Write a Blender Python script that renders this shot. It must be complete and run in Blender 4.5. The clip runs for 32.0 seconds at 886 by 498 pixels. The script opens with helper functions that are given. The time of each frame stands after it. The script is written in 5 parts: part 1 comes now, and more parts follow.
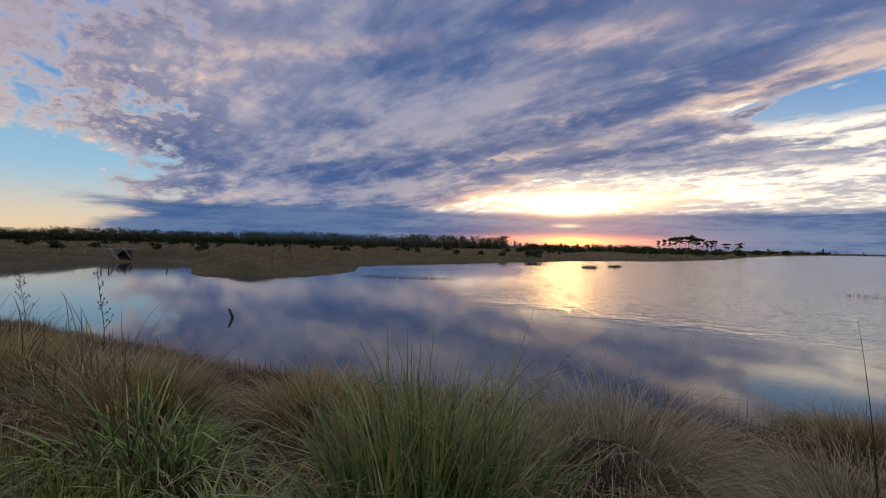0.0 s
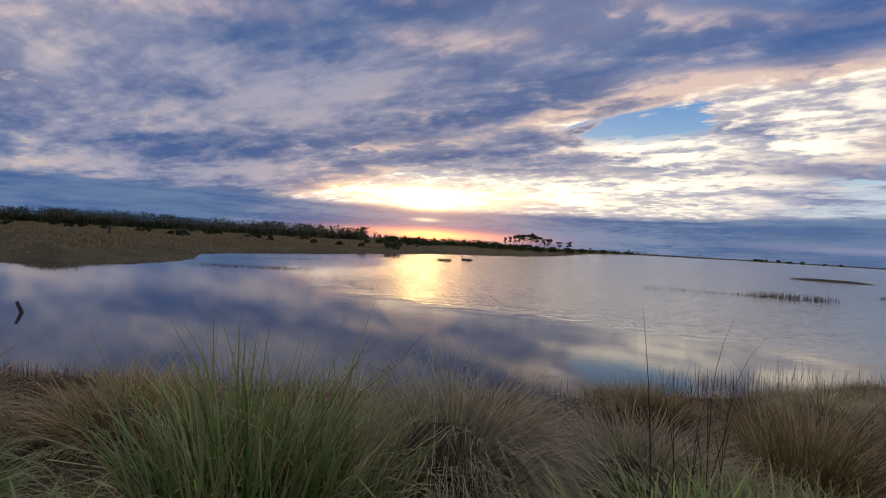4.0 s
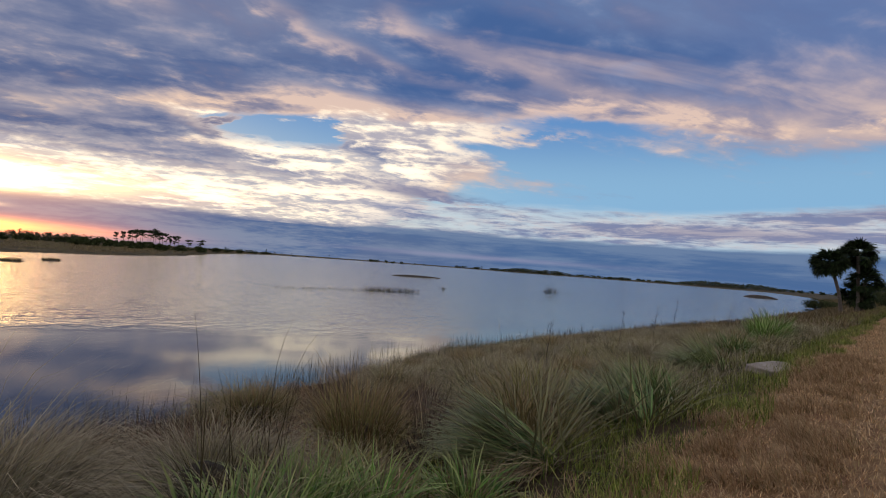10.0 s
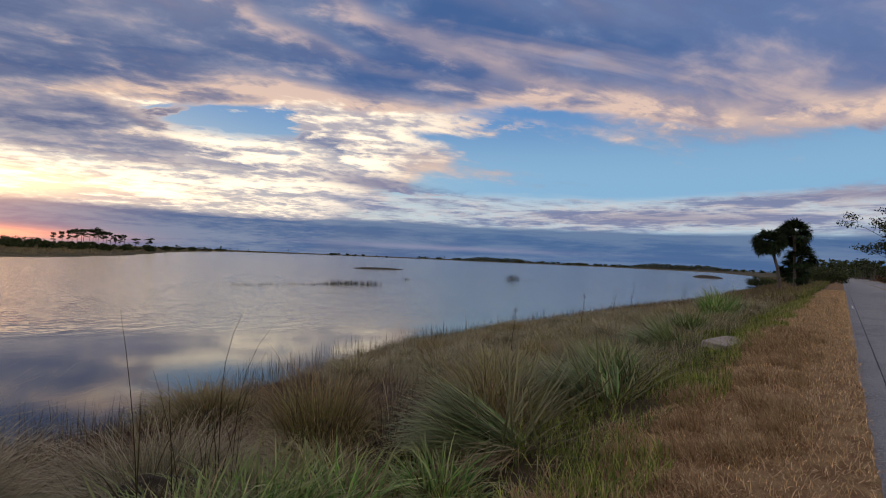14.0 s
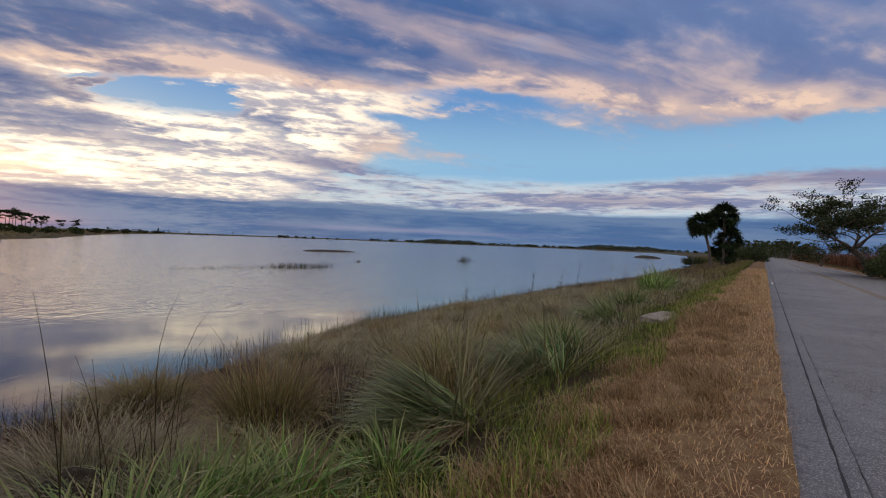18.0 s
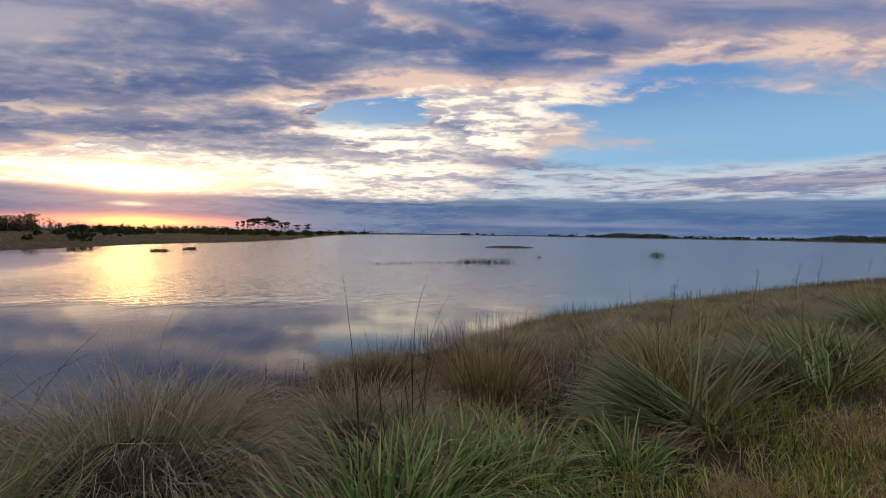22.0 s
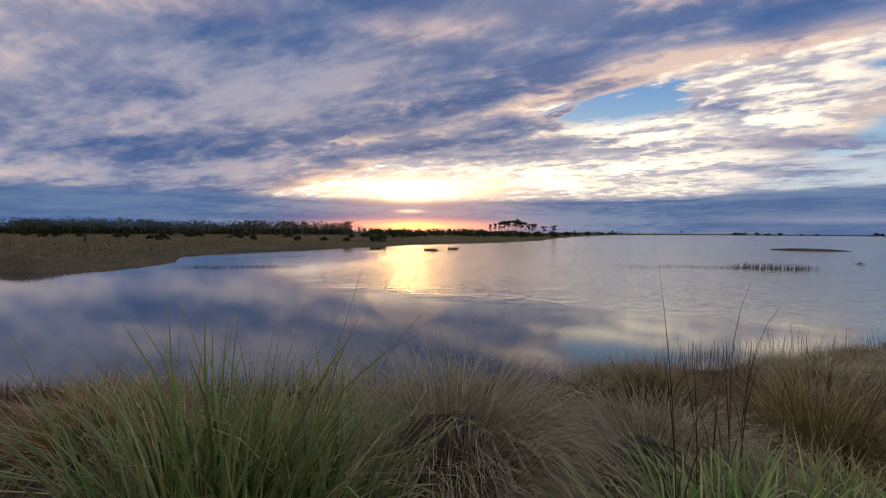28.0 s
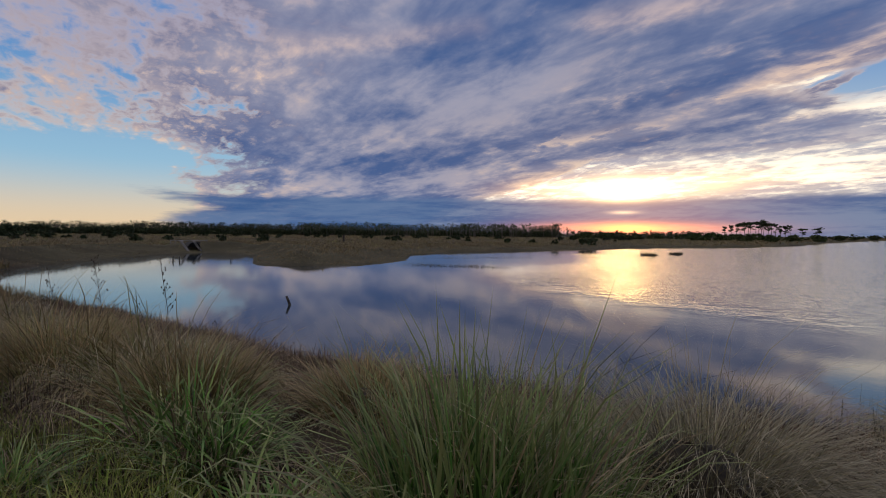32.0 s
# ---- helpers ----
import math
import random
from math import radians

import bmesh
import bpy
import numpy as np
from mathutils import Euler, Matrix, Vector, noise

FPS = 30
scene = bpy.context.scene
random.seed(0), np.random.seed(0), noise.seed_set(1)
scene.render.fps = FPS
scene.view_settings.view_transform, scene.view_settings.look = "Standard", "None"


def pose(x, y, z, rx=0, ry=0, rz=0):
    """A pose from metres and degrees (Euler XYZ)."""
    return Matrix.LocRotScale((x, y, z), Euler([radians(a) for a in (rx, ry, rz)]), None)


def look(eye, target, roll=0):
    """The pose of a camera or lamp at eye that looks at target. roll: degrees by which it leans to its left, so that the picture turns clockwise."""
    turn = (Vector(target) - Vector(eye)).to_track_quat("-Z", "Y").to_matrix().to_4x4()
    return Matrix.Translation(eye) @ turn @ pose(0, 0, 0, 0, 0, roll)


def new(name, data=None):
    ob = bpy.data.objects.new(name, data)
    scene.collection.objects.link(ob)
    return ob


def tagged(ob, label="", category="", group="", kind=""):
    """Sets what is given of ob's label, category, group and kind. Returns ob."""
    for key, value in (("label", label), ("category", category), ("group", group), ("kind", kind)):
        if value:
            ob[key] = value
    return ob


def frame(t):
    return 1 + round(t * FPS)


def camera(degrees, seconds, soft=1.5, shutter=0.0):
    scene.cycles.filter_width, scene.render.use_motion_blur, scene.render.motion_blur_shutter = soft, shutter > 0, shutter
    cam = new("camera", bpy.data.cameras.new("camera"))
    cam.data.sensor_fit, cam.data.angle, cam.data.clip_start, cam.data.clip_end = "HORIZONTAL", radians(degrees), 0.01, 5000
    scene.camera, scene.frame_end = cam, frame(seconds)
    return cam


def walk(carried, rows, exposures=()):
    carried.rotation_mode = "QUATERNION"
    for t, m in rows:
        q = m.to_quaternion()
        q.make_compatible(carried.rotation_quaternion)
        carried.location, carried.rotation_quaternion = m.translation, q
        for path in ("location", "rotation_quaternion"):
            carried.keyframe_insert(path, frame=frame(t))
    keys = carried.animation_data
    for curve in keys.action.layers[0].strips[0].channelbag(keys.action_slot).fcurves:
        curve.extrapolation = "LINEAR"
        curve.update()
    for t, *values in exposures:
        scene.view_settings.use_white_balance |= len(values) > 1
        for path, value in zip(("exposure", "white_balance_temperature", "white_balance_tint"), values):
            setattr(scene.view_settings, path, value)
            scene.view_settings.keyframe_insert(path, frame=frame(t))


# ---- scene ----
cam = camera(89.08, 32.0, soft=1.0)
# seconds, x, y, z, yaw, pitch, roll; the water lies at z = 0
ROWS = [
    (0.0, 0.0, -0.0, 3.515, -0.0, -0.57, -1.28),
    (0.5, 0.025, 0.009, 3.507, -1.62, -0.64, -1.27),
    (1.0, 0.048, 0.018, 3.503, -3.09, -0.75, -1.38),
    (1.5, 0.069, 0.03, 3.497, -5.35, -0.81, -1.58),
    (2.0, 0.073, 0.045, 3.491, -7.82, -0.84, -1.86),
    (2.5, 0.066, 0.06, 3.492, -10.42, -0.98, -2.14),
    (4.5, 0.101, 0.003, 3.502, -22.96, -0.73, -3.67),
    (5.0, 0.146, -0.078, 3.509, -29.83, -0.15, -3.67),
    (5.5, 0.198, -0.159, 3.524, -33.04, 0.07, -3.85),
    (6.0, 0.236, -0.227, 3.543, -33.6, 0.11, -4.14),
    (6.5, 0.262, -0.277, 3.557, -37.11, 0.63, -4.04),
    (7.0, 0.28, -0.321, 3.566, -41.72, 1.09, -3.86),
    (7.5, 0.296, -0.357, 3.573, -45.49, 1.48, -3.66),
    (8.0, 0.307, -0.385, 3.578, -49.27, 1.76, -3.5),
    (8.5, 0.312, -0.408, 3.583, -52.6, 1.98, -3.64),
    (9.0, 0.308, -0.417, 3.583, -55.41, 2.06, -3.83),
    (9.5, 0.297, -0.403, 3.583, -58.01, 2.07, -4.01),
    (10.0, 0.283, -0.367, 3.58, -61.67, 2.11, -4.21),
    (10.5, 0.27, -0.316, 3.568, -63.94, 1.83, -3.91),
    (11.0, 0.269, -0.269, 3.55, -64.67, 1.53, -3.15),
    (11.5, 0.285, -0.237, 3.532, -64.67, 1.26, -2.66),
    (12.0, 0.317, -0.223, 3.52, -64.39, 1.14, -2.28),
    (12.5, 0.361, -0.224, 3.516, -63.79, 1.0, -1.73),
    (13.0, 0.406, -0.234, 3.514, -63.16, 0.95, -1.62),
    (13.5, 0.445, -0.248, 3.519, -63.33, 0.93, -1.92),
    (14.0, 0.471, -0.267, 3.526, -66.45, 1.21, -2.37),
    (14.5, 0.486, -0.288, 3.536, -69.43, 1.52, -3.25),
    (15.0, 0.493, -0.304, 3.542, -71.84, 1.78, -3.47),
    (15.5, 0.496, -0.316, 3.543, -73.63, 1.96, -3.33),
    (17.5, 0.518, -0.3, 3.502, -74.86, 0.02, -2.43),
    (18.0, 0.509, -0.279, 3.493, -72.47, -0.84, -2.17),
    (18.5, 0.496, -0.249, 3.487, -69.24, -1.11, -1.83),
    (19.0, 0.473, -0.204, 3.488, -65.59, -1.3, -1.59),
    (19.5, 0.427, -0.13, 3.49, -60.35, -1.29, -1.36),
    (20.0, 0.378, -0.06, 3.49, -56.11, -1.28, -1.29),
    (20.5, 0.363, -0.015, 3.482, -55.4, -1.21, -1.61),
    (21.0, 0.361, 0.008, 3.462, -53.97, -1.48, -1.44),
    (21.5, 0.358, 0.032, 3.436, -51.66, -1.77, -1.19),
    (22.0, 0.355, 0.053, 3.417, -50.08, -1.95, -0.91),
    (22.5, 0.349, 0.082, 3.407, -47.81, -2.35, -0.7),
    (23.0, 0.34, 0.107, 3.404, -46.3, -2.58, -0.57),
    (23.5, 0.325, 0.125, 3.403, -44.19, -2.56, -0.46),
    (24.0, 0.306, 0.136, 3.404, -41.82, -2.66, -0.41),
    (24.5, 0.286, 0.145, 3.406, -38.93, -2.62, -0.42),
    (25.0, 0.272, 0.158, 3.408, -36.66, -2.51, -0.46),
    (25.5, 0.251, 0.178, 3.411, -34.28, -2.44, -0.47),
    (27.5, 0.173, 0.304, 3.399, -22.27, -2.2, -0.1),
    (28.0, 0.15, 0.311, 3.4, -19.58, -2.15, -0.35),
    (28.5, 0.124, 0.316, 3.405, -16.57, -2.07, -0.47),
    (29.0, 0.103, 0.32, 3.408, -14.11, -2.04, -0.75),
    (29.5, 0.083, 0.321, 3.411, -11.5, -1.9, -0.97),
    (30.0, 0.062, 0.321, 3.412, -8.44, -1.67, -1.09),
    (30.5, 0.039, 0.322, 3.412, -4.96, -1.71, -1.09),
    (31.0, 0.018, 0.323, 3.41, -1.15, -1.81, -0.8),
    (31.5, -0.006, 0.33, 3.409, 2.73, -1.91, -0.74),
    (32.0, -0.029, 0.335, 3.407, 6.4, -2.04, -0.57),
]
walk(cam, [(t, pose(x, y, z, 90 + pitch, roll, yaw)) for t, x, y, z, yaw, pitch, roll in ROWS],
     [(0.0, -0.03, 6500, 10), (6.0, 0.05, 6700, 10), (13.0, -0.01, 6900, 10), (19.0, 0.10, 6950, 10), (25.0, 0.07, 6800, 10), (28.0, 0.06, 6700, 10), (30.0, 0.09, 6550, 10), (32.0, -0.12, 6450, 10)])

# ---- small node and mesh tools ----

def lin(r, g, b):
    """Linear colour from 0-255 display values."""
    return tuple(((c / 255 + 0.055) / 1.055) ** 2.4 if c > 10 else c / 255 / 12.92 for c in (r, g, b))


class Nodes:
    """Short forms for node trees."""

    def __init__(self, tree):
        self.t = tree
        tree.nodes.clear()

    def n(self, kind):
        return self.t.nodes.new(kind)

    def put(self, value, socket):
        if isinstance(value, bpy.types.NodeSocket):
            self.t.links.new(value, socket)
        elif isinstance(value, (tuple, list)) and len(socket.default_value) == 4:
            socket.default_value = (*value[:3], 1.0)
        else:
            socket.default_value = value

    def m(self, op, a, b=0.0, c=0.0, clamp=False):
        node = self.n("ShaderNodeMath")
        node.operation, node.use_clamp = op, clamp
        for i, value in enumerate((a, b, c)):
            self.put(value, node.inputs[i])
        return node.outputs[0]

    def add(self, *items):
        total = items[0]
        for item in items[1:]:
            total = self.m("ADD", total, item)
        return total

    def mul(self, *items):
        total = items[0]
        for item in items[1:]:
            total = self.m("MULTIPLY", total, item)
        return total

    def sub(self, a, b):
        return self.m("SUBTRACT", a, b)

    def step(self, x, lo, hi):
        """A smooth step of x from lo (0) to hi (1)."""
        node = self.n("ShaderNodeMapRange")
        node.interpolation_type = "SMOOTHSTEP"
        for i, value in enumerate((x, lo, hi, 0.0, 1.0)):
            self.put(value, node.inputs[i])
        return node.outputs[0]

    def mix(self, f, a, b):
        node = self.n("ShaderNodeMix")
        node.data_type = "RGBA"
        self.put(f, node.inputs[0])
        self.put(a, node.inputs[6])
        self.put(b, node.inputs[7])
        return node.outputs[2]

    def tint(self, a, f):
        """Colour a times the number f."""
        node = self.n("ShaderNodeVectorMath")
        node.operation = "SCALE"
        self.put(a if isinstance(a, bpy.types.NodeSocket) else Vector(a), node.inputs[0])
        self.put(f, node.inputs[3])
        return node.outputs[0]

    def plus(self, a, b):
        node = self.n("ShaderNodeVectorMath")
        node.operation = "ADD"
        self.put(a if isinstance(a, bpy.types.NodeSocket) else Vector(a), node.inputs[0])
        self.put(b if isinstance(b, bpy.types.NodeSocket) else Vector(b), node.inputs[1])
        return node.outputs[0]

    def vec(self, x, y, z=0.0):
        node = self.n("ShaderNodeCombineXYZ")
        for i, value in enumerate((x, y, z)):
            self.put(value, node.inputs[i])
        return node.outputs[0]

    def noise(self, at, scale, detail=4.0, rough=0.5, warp=0.0):
        node = self.n("ShaderNodeTexNoise")
        if at is not None:
            self.t.links.new(at, node.inputs["Vector"])
        for key, value in (("Scale", scale), ("Detail", detail), ("Roughness", rough), ("Distortion", warp)):
            node.inputs[key].default_value = value
        return node.outputs["Fac"]


# ---- sky ----
world = bpy.data.worlds.new("evening_sky")
scene.world = world
world.use_nodes = True
k = Nodes(world.node_tree)
where = k.n("ShaderNodeTexCoord").outputs["Generated"]
apart = k.n("ShaderNodeSeparateXYZ")
k.t.links.new(where, apart.inputs[0])
dx, dy, dz = apart.outputs
up = k.m("MAXIMUM", dz, 0.0)
AZ = k.mul(k.m("ARCTAN2", dx, dy), 57.2958)
EL = k.mul(k.m("ARCSINE", up), 57.2958)
flat = k.m("DIVIDE", 1.0, k.add(up, 0.04))
PX, PY = k.mul(dx, flat), k.mul(dy, flat)
# the cloud sheet, seen as a flat layer: CX runs with its streaks, CY across them
CX = k.add(k.mul(PX, -0.669), k.mul(PY, 0.743))
CY = k.add(k.mul(PX, 0.743), k.mul(PY, 0.669))
soft_flat = k.m("DIVIDE", 1.0, k.add(up, 0.20))
TX = k.mul(k.add(k.mul(dx, -0.669), k.mul(dy, 0.743)), soft_flat)
TY = k.mul(k.add(k.mul(dx, 0.743), k.mul(dy, 0.669)), soft_flat)
n_streak = k.noise(k.vec(k.mul(CX, 0.26), CY, 3.1), 1.5, 5.0, 0.55, 0.25)
n_mid = k.noise(k.vec(k.mul(TX, 0.62), TY, 7.7), 4.6, 5.0, 0.55, 0.35)
n_fine = k.noise(k.vec(k.mul(TX, 0.7), TY, 1.3), 13.0, 4.0, 0.58, 0.3)
# overhead the sheet is softer
n_fine = k.add(0.5, k.mul(k.sub(n_fine, 0.5), k.sub(1.0, k.mul(k.step(EL, 13.0, 25.0), 0.55))))
n_band = k.noise(k.vec(k.mul(CX, 0.15), CY, 2.2), 2.3, 4.0, 0.5, 0.5)
n_line = k.noise(k.vec(k.mul(AZ, 0.05), k.mul(EL, 0.42), 5.5), 1.5, 6.0, 0.62, 0.2)
n_lay = k.noise(k.vec(k.mul(AZ, 0.075), k.mul(EL, 0.62), 8.8), 1.9, 6.0, 0.68, 0.35)
n_wide = k.noise(k.vec(k.mul(CX, 0.6), CY, 9.2), 0.8, 3.0, 0.5, 0.2)


def spot(a, e, sa, se, amount, skew=0.0):
    """A soft patch of the sky round azimuth a and height e, in degrees."""
    ea = k.m("DIVIDE", k.sub(AZ, a), sa)
    ee = k.m("DIVIDE", k.sub(k.sub(EL, e), k.mul(k.sub(AZ, a), skew)), se)
    return k.mul(k.m("EXPONENT", k.mul(k.add(k.mul(ea, ea), k.mul(ee, ee)), -1.0)), amount)


def centred(x, amount):
    return k.mul(k.sub(x, 0.5), amount)


# ragged coordinates, so that streaks and holes get torn outlines
WA = k.add(AZ, centred(n_mid, 11.0), centred(n_fine, 7.0))
WE = k.add(EL, centred(n_mid, 3.6), centred(n_fine, 2.4), centred(n_line, 1.2))


def stroke(a0, e0, a1, e1, wide, amount):
    """A soft ragged streak of the sky between two directions, in degrees."""
    da, de = a1 - a0, e1 - e0
    ua, ue = k.sub(WA, a0), k.sub(WE, e0)
    s = k.m("DIVIDE", k.add(k.mul(ua, da), k.mul(ue, de)), da * da + de * de, clamp=True)
    ra, re = k.mul(k.sub(ua, k.mul(s, da)), 0.55), k.sub(ue, k.mul(s, de))
    return k.mul(k.m("EXPONENT", k.mul(k.add(k.mul(ra, ra), k.mul(re, re)), -1.0 / wide ** 2)), amount)


# streaks lit by the low sun, grey tongues, and the torn hole over the sunset
lit_streaks = k.add(stroke(38, 27, 54, 23.4, 0.8, 0.75), stroke(52, 28.6, 81, 20.4, 1.1, 0.95), stroke(34, 16.3, 46, 19.0, 0.8, 0.5), stroke(46, 19.0, 58, 17.9, 1.0, 0.75), stroke(58, 17.9, 78, 16.9, 0.8, 0.8),
                    stroke(86, 19.5, 99, 16.2, 1.5, 0.7), stroke(104, 16.0, 112, 15.4, 0.8, 0.8), stroke(26, 15.0, 37, 17.4, 0.6, 0.3), stroke(-26, 21, -3, 24, 1.1, 0.5), stroke(8, 11.6, 19, 12.2, 0.5, 0.4), stroke(13, 24.0, 26, 24.4, 1.2, 0.55))
lit_streaks = k.mul(lit_streaks, k.add(0.30, k.mul(k.step(k.add(n_fine, centred(n_mid, 0.8), centred(n_streak, 0.6)), 0.36, 0.66), 0.75)))
dark_streaks = k.add(stroke(9, 13.2, 27, 11.6, 1.1, 0.8), stroke(32, 11.6, 41, 9.6, 0.7, 0.8), stroke(49, 13.6, 59, 9.4, 1.0, 0.9), stroke(60, 8.5, 69, 8.4, 0.5, 0.9), stroke(30, 21.5, 68, 19.5, 0.9, 0.8), stroke(42, 27.4, 68, 22.4, 0.9, 0.6),
                     stroke(-13, 19.5, 10, 20.5, 2.2, 0.6), stroke(-30, 9, -5, 8, 1.8, 0.5), stroke(-24, 14.5, 6, 16.5, 2.6, 0.65), stroke(64, 29, 92, 24, 1.2, 0.5))
# the main sheet lies between two ragged edges; beyond the far one stand lit, broken clouds
E = k.add(CY, -0.14, k.mul(CX, -0.44), centred(n_mid, 1.3), centred(n_streak, 0.9), centred(n_fine, 0.6))
L = k.add(CY, 0.1, k.mul(CX, -0.10), centred(n_mid, 2.0), centred(n_line, 1.2), centred(n_fine, 0.7))
wedge = k.mul(k.step(k.add(EL, centred(n_line, 3.0), centred(n_mid, 2.0)), 8.0, 9.6), k.sub(1.0, k.step(k.add(AZ, k.mul(k.sub(EL, 10.0), 1.3), centred(n_mid, 14.0)), 33, 43)), k.step(AZ, -20, 2))
sheet = k.m("MAXIMUM", k.mul(k.step(L, -0.4, 1.3), k.sub(1.0, k.step(E, 2.55, 3.0))), k.mul(wedge, 0.9))
right = k.sub(1.0, k.step(CX, -1.5, -0.2))
flock = k.mul(k.sub(1.0, k.step(L, 0.2, 1.2)), k.sub(1.0, k.step(k.add(CX, centred(n_mid, 1.6)), 4.3, 5.3)))
lit_zone = k.mul(k.step(E, 2.7, 3.0), k.step(k.add(CX, centred(n_mid, 1.2)), -1.35, -0.45), k.sub(1.0, k.mul(wedge, 0.9)))
puffs = k.add(spot(63, 11.8, 5, 1.8, 0.72), spot(56, 15.5, 5, 1.3, 0.40), spot(72, 10.8, 5, 1.0, 0.46), spot(88, 16, 12, 1.4, 0.34), spot(104, 14.5, 8, 1.2, 0.38))
wisps = k.add(spot(96, 14.5, 12, 2.0, 0.30), spot(80, 9.6, 6, 0.8, 0.30))
# layered streaks under the clear sky at the right
layer = k.mul(k.step(AZ, 44, 60), k.step(EL, 3.2, 4.4), k.sub(1.0, k.step(k.add(EL, centred(n_line, 2.5)), 7.0, 8.6)))
purple = k.add(spot(116, 7.8, 17, 1.0, 1.0), spot(92, 5.6, 14, 0.8, 0.7), spot(57, 9.1, 8, 1.0, 0.9, -0.06))
low_band = k.add(k.mul(layer, k.add(0.50, centred(n_lay, 1.3))), k.mul(purple, 0.60))
hole = k.add(stroke(35, 14.0, 45, 15.3, 1.25, 0.95), stroke(39, 14.1, 46, 14.0, 1.0, 0.55))
cover = k.add(k.mul(sheet, k.sub(0.98, k.mul(right, 0.20))), k.mul(flock, 0.54), k.mul(lit_zone, 0.74), puffs, wisps, low_band, k.mul(lit_streaks, 0.35), k.mul(dark_streaks, 0.30))
cover = k.sub(k.sub(cover, k.mul(hole, k.add(0.40, k.mul(n_mid, 1.0)))), spot(34, 26, 12, 5, 0.10))
thick = k.add(cover, k.mul(flock, centred(n_fine, 1.1)), centred(n_streak, 0.45), centred(n_mid, 0.75), centred(n_fine, 0.55))
cloud = k.step(thick, 0.18, 0.80)

# clear air
low = k.step(EL, 0.0, 8.0)
air = k.mix(low, lin(232, 206, 170), lin(150, 192, 218))
air = k.mix(k.step(EL, 5.0, 20.0), air, lin(88, 138, 198))
air = k.mix(k.mul(k.step(AZ, 52, 75), k.sub(1.0, k.step(EL, 8, 16)), 0.8), air, lin(122, 172, 216))
air = k.mix(k.mul(layer, 0.75), air, lin(190, 206, 220))
air = k.mix(spot(20, 5, 26, 7, 0.6), air, lin(250, 226, 190))
physical = k.n("ShaderNodeTexSky")
physical.sky_type, physical.sun_disc = "NISHITA", False
physical.sun_elevation, physical.sun_rotation = radians(6.0), radians(15.5)
air = k.plus(air, k.tint(physical.outputs[0], 0.010))

# cloud colour: slate blue bodies, greyer towards the sun, cream and rose where the low light reaches
tone_n = k.add(k.mul(n_streak, 0.85), k.mul(n_mid, 0.85), k.mul(n_fine, 0.38), k.mul(n_wide, 0.60))
slate = k.mix(k.step(tone_n, 1.10, 1.58), k.mix(k.step(AZ, 10, 70), lin(68, 97, 148), lin(68, 100, 154)), k.mix(k.step(AZ, 10, 70), lin(158, 160, 182), lin(122, 142, 182)))
slate = k.mix(k.mul(k.step(AZ, 2, 14), k.sub(1.0, k.step(AZ, 40, 56)), k.step(EL, 9, 14), 0.2), slate, lin(80, 94, 134))
slate = k.mix(spot(14, 10, 30, 6, 0.40), slate, k.mix(k.step(tone_n, 1.1, 1.5), lin(102, 108, 140), lin(168, 156, 164)))
slate = k.mix(k.mul(k.step(AZ, 82, 104), 0.6), slate, lin(86, 114, 168))
rose = k.mix(k.step(EL, 8, 26), lin(246, 214, 188), lin(216, 192, 188))
bright_side = k.add(0.45, k.mul(k.sub(1.0, k.step(AZ, -34, -10)), 0.70), k.mul(k.step(AZ, 42, 66), 0.3))
rim = k.mul(k.sub(1.0, k.step(thick, 0.40, 0.95)), k.sub(0.75, k.mul(right, 0.60)))
glow = k.add(k.mul(k.step(tone_n, 1.36, 1.66), bright_side, k.sub(1.0, k.mul(right, 0.7))), k.mul(k.step(n_fine, 0.50, 0.70), k.step(n_mid, 0.46, 0.62), bright_side, k.sub(0.6, k.mul(right, 0.5))), rim, k.mul(puffs, 0.9), k.mul(flock, 0.12), k.mul(k.step(E, 1.9, 2.75), sheet, k.sub(1.0, wedge), k.step(n_mid, 0.30, 0.62), k.sub(0.95, k.mul(k.step(AZ, 80, 105), 0.4))), k.mul(right, k.step(k.add(n_band, centred(n_fine, 0.12)), 0.50, 0.64), k.sub(0.60, k.mul(k.step(AZ, 74, 98), 0.46))))
glow = k.mul(glow, k.sub(1.0, spot(-15, 6.5, 20, 6.5, 0.85)), k.sub(1.0, spot(-5, 22, 13, 9, 0.75)), k.sub(1.0, spot(-6, 15, 15, 4.5, 0.45)))
glow = k.add(k.mul(glow, k.sub(1.0, k.m("MINIMUM", dark_streaks, 0.9))), lit_streaks)
deck = k.mix(k.m("MINIMUM", glow, 0.92), slate, rose)
# the broken clouds round the sun
ripple = k.step(k.add(n_line, centred(n_fine, 0.7), centred(n_mid, 0.4)), 0.35, 0.65)
shine = k.mix(ripple, lin(150, 148, 160), lin(255, 240, 216))
shine = k.mix(k.mul(k.step(AZ, 54, 78), 0.75), shine, k.mix(ripple, lin(132, 146, 178), lin(214, 214, 218)))
deck = k.mix(k.mul(lit_zone, k.sub(0.95, k.m("MINIMUM", k.mul(dark_streaks, 0.75), 0.7))), deck, k.tint(shine, k.sub(1.45, k.mul(k.step(AZ, 54, 76), 0.40))))
deck = k.mix(k.m("MINIMUM", layer, 0.9), deck, k.mix(k.step(n_lay, 0.38, 0.60), lin(218, 212, 214), lin(122, 136, 174)))
deck = k.mix(k.m("MINIMUM", k.mul(purple, k.step(n_line, 0.25, 0.55)), 0.85), deck, lin(134, 134, 164))
sky = k.mix(cloud, air, deck)
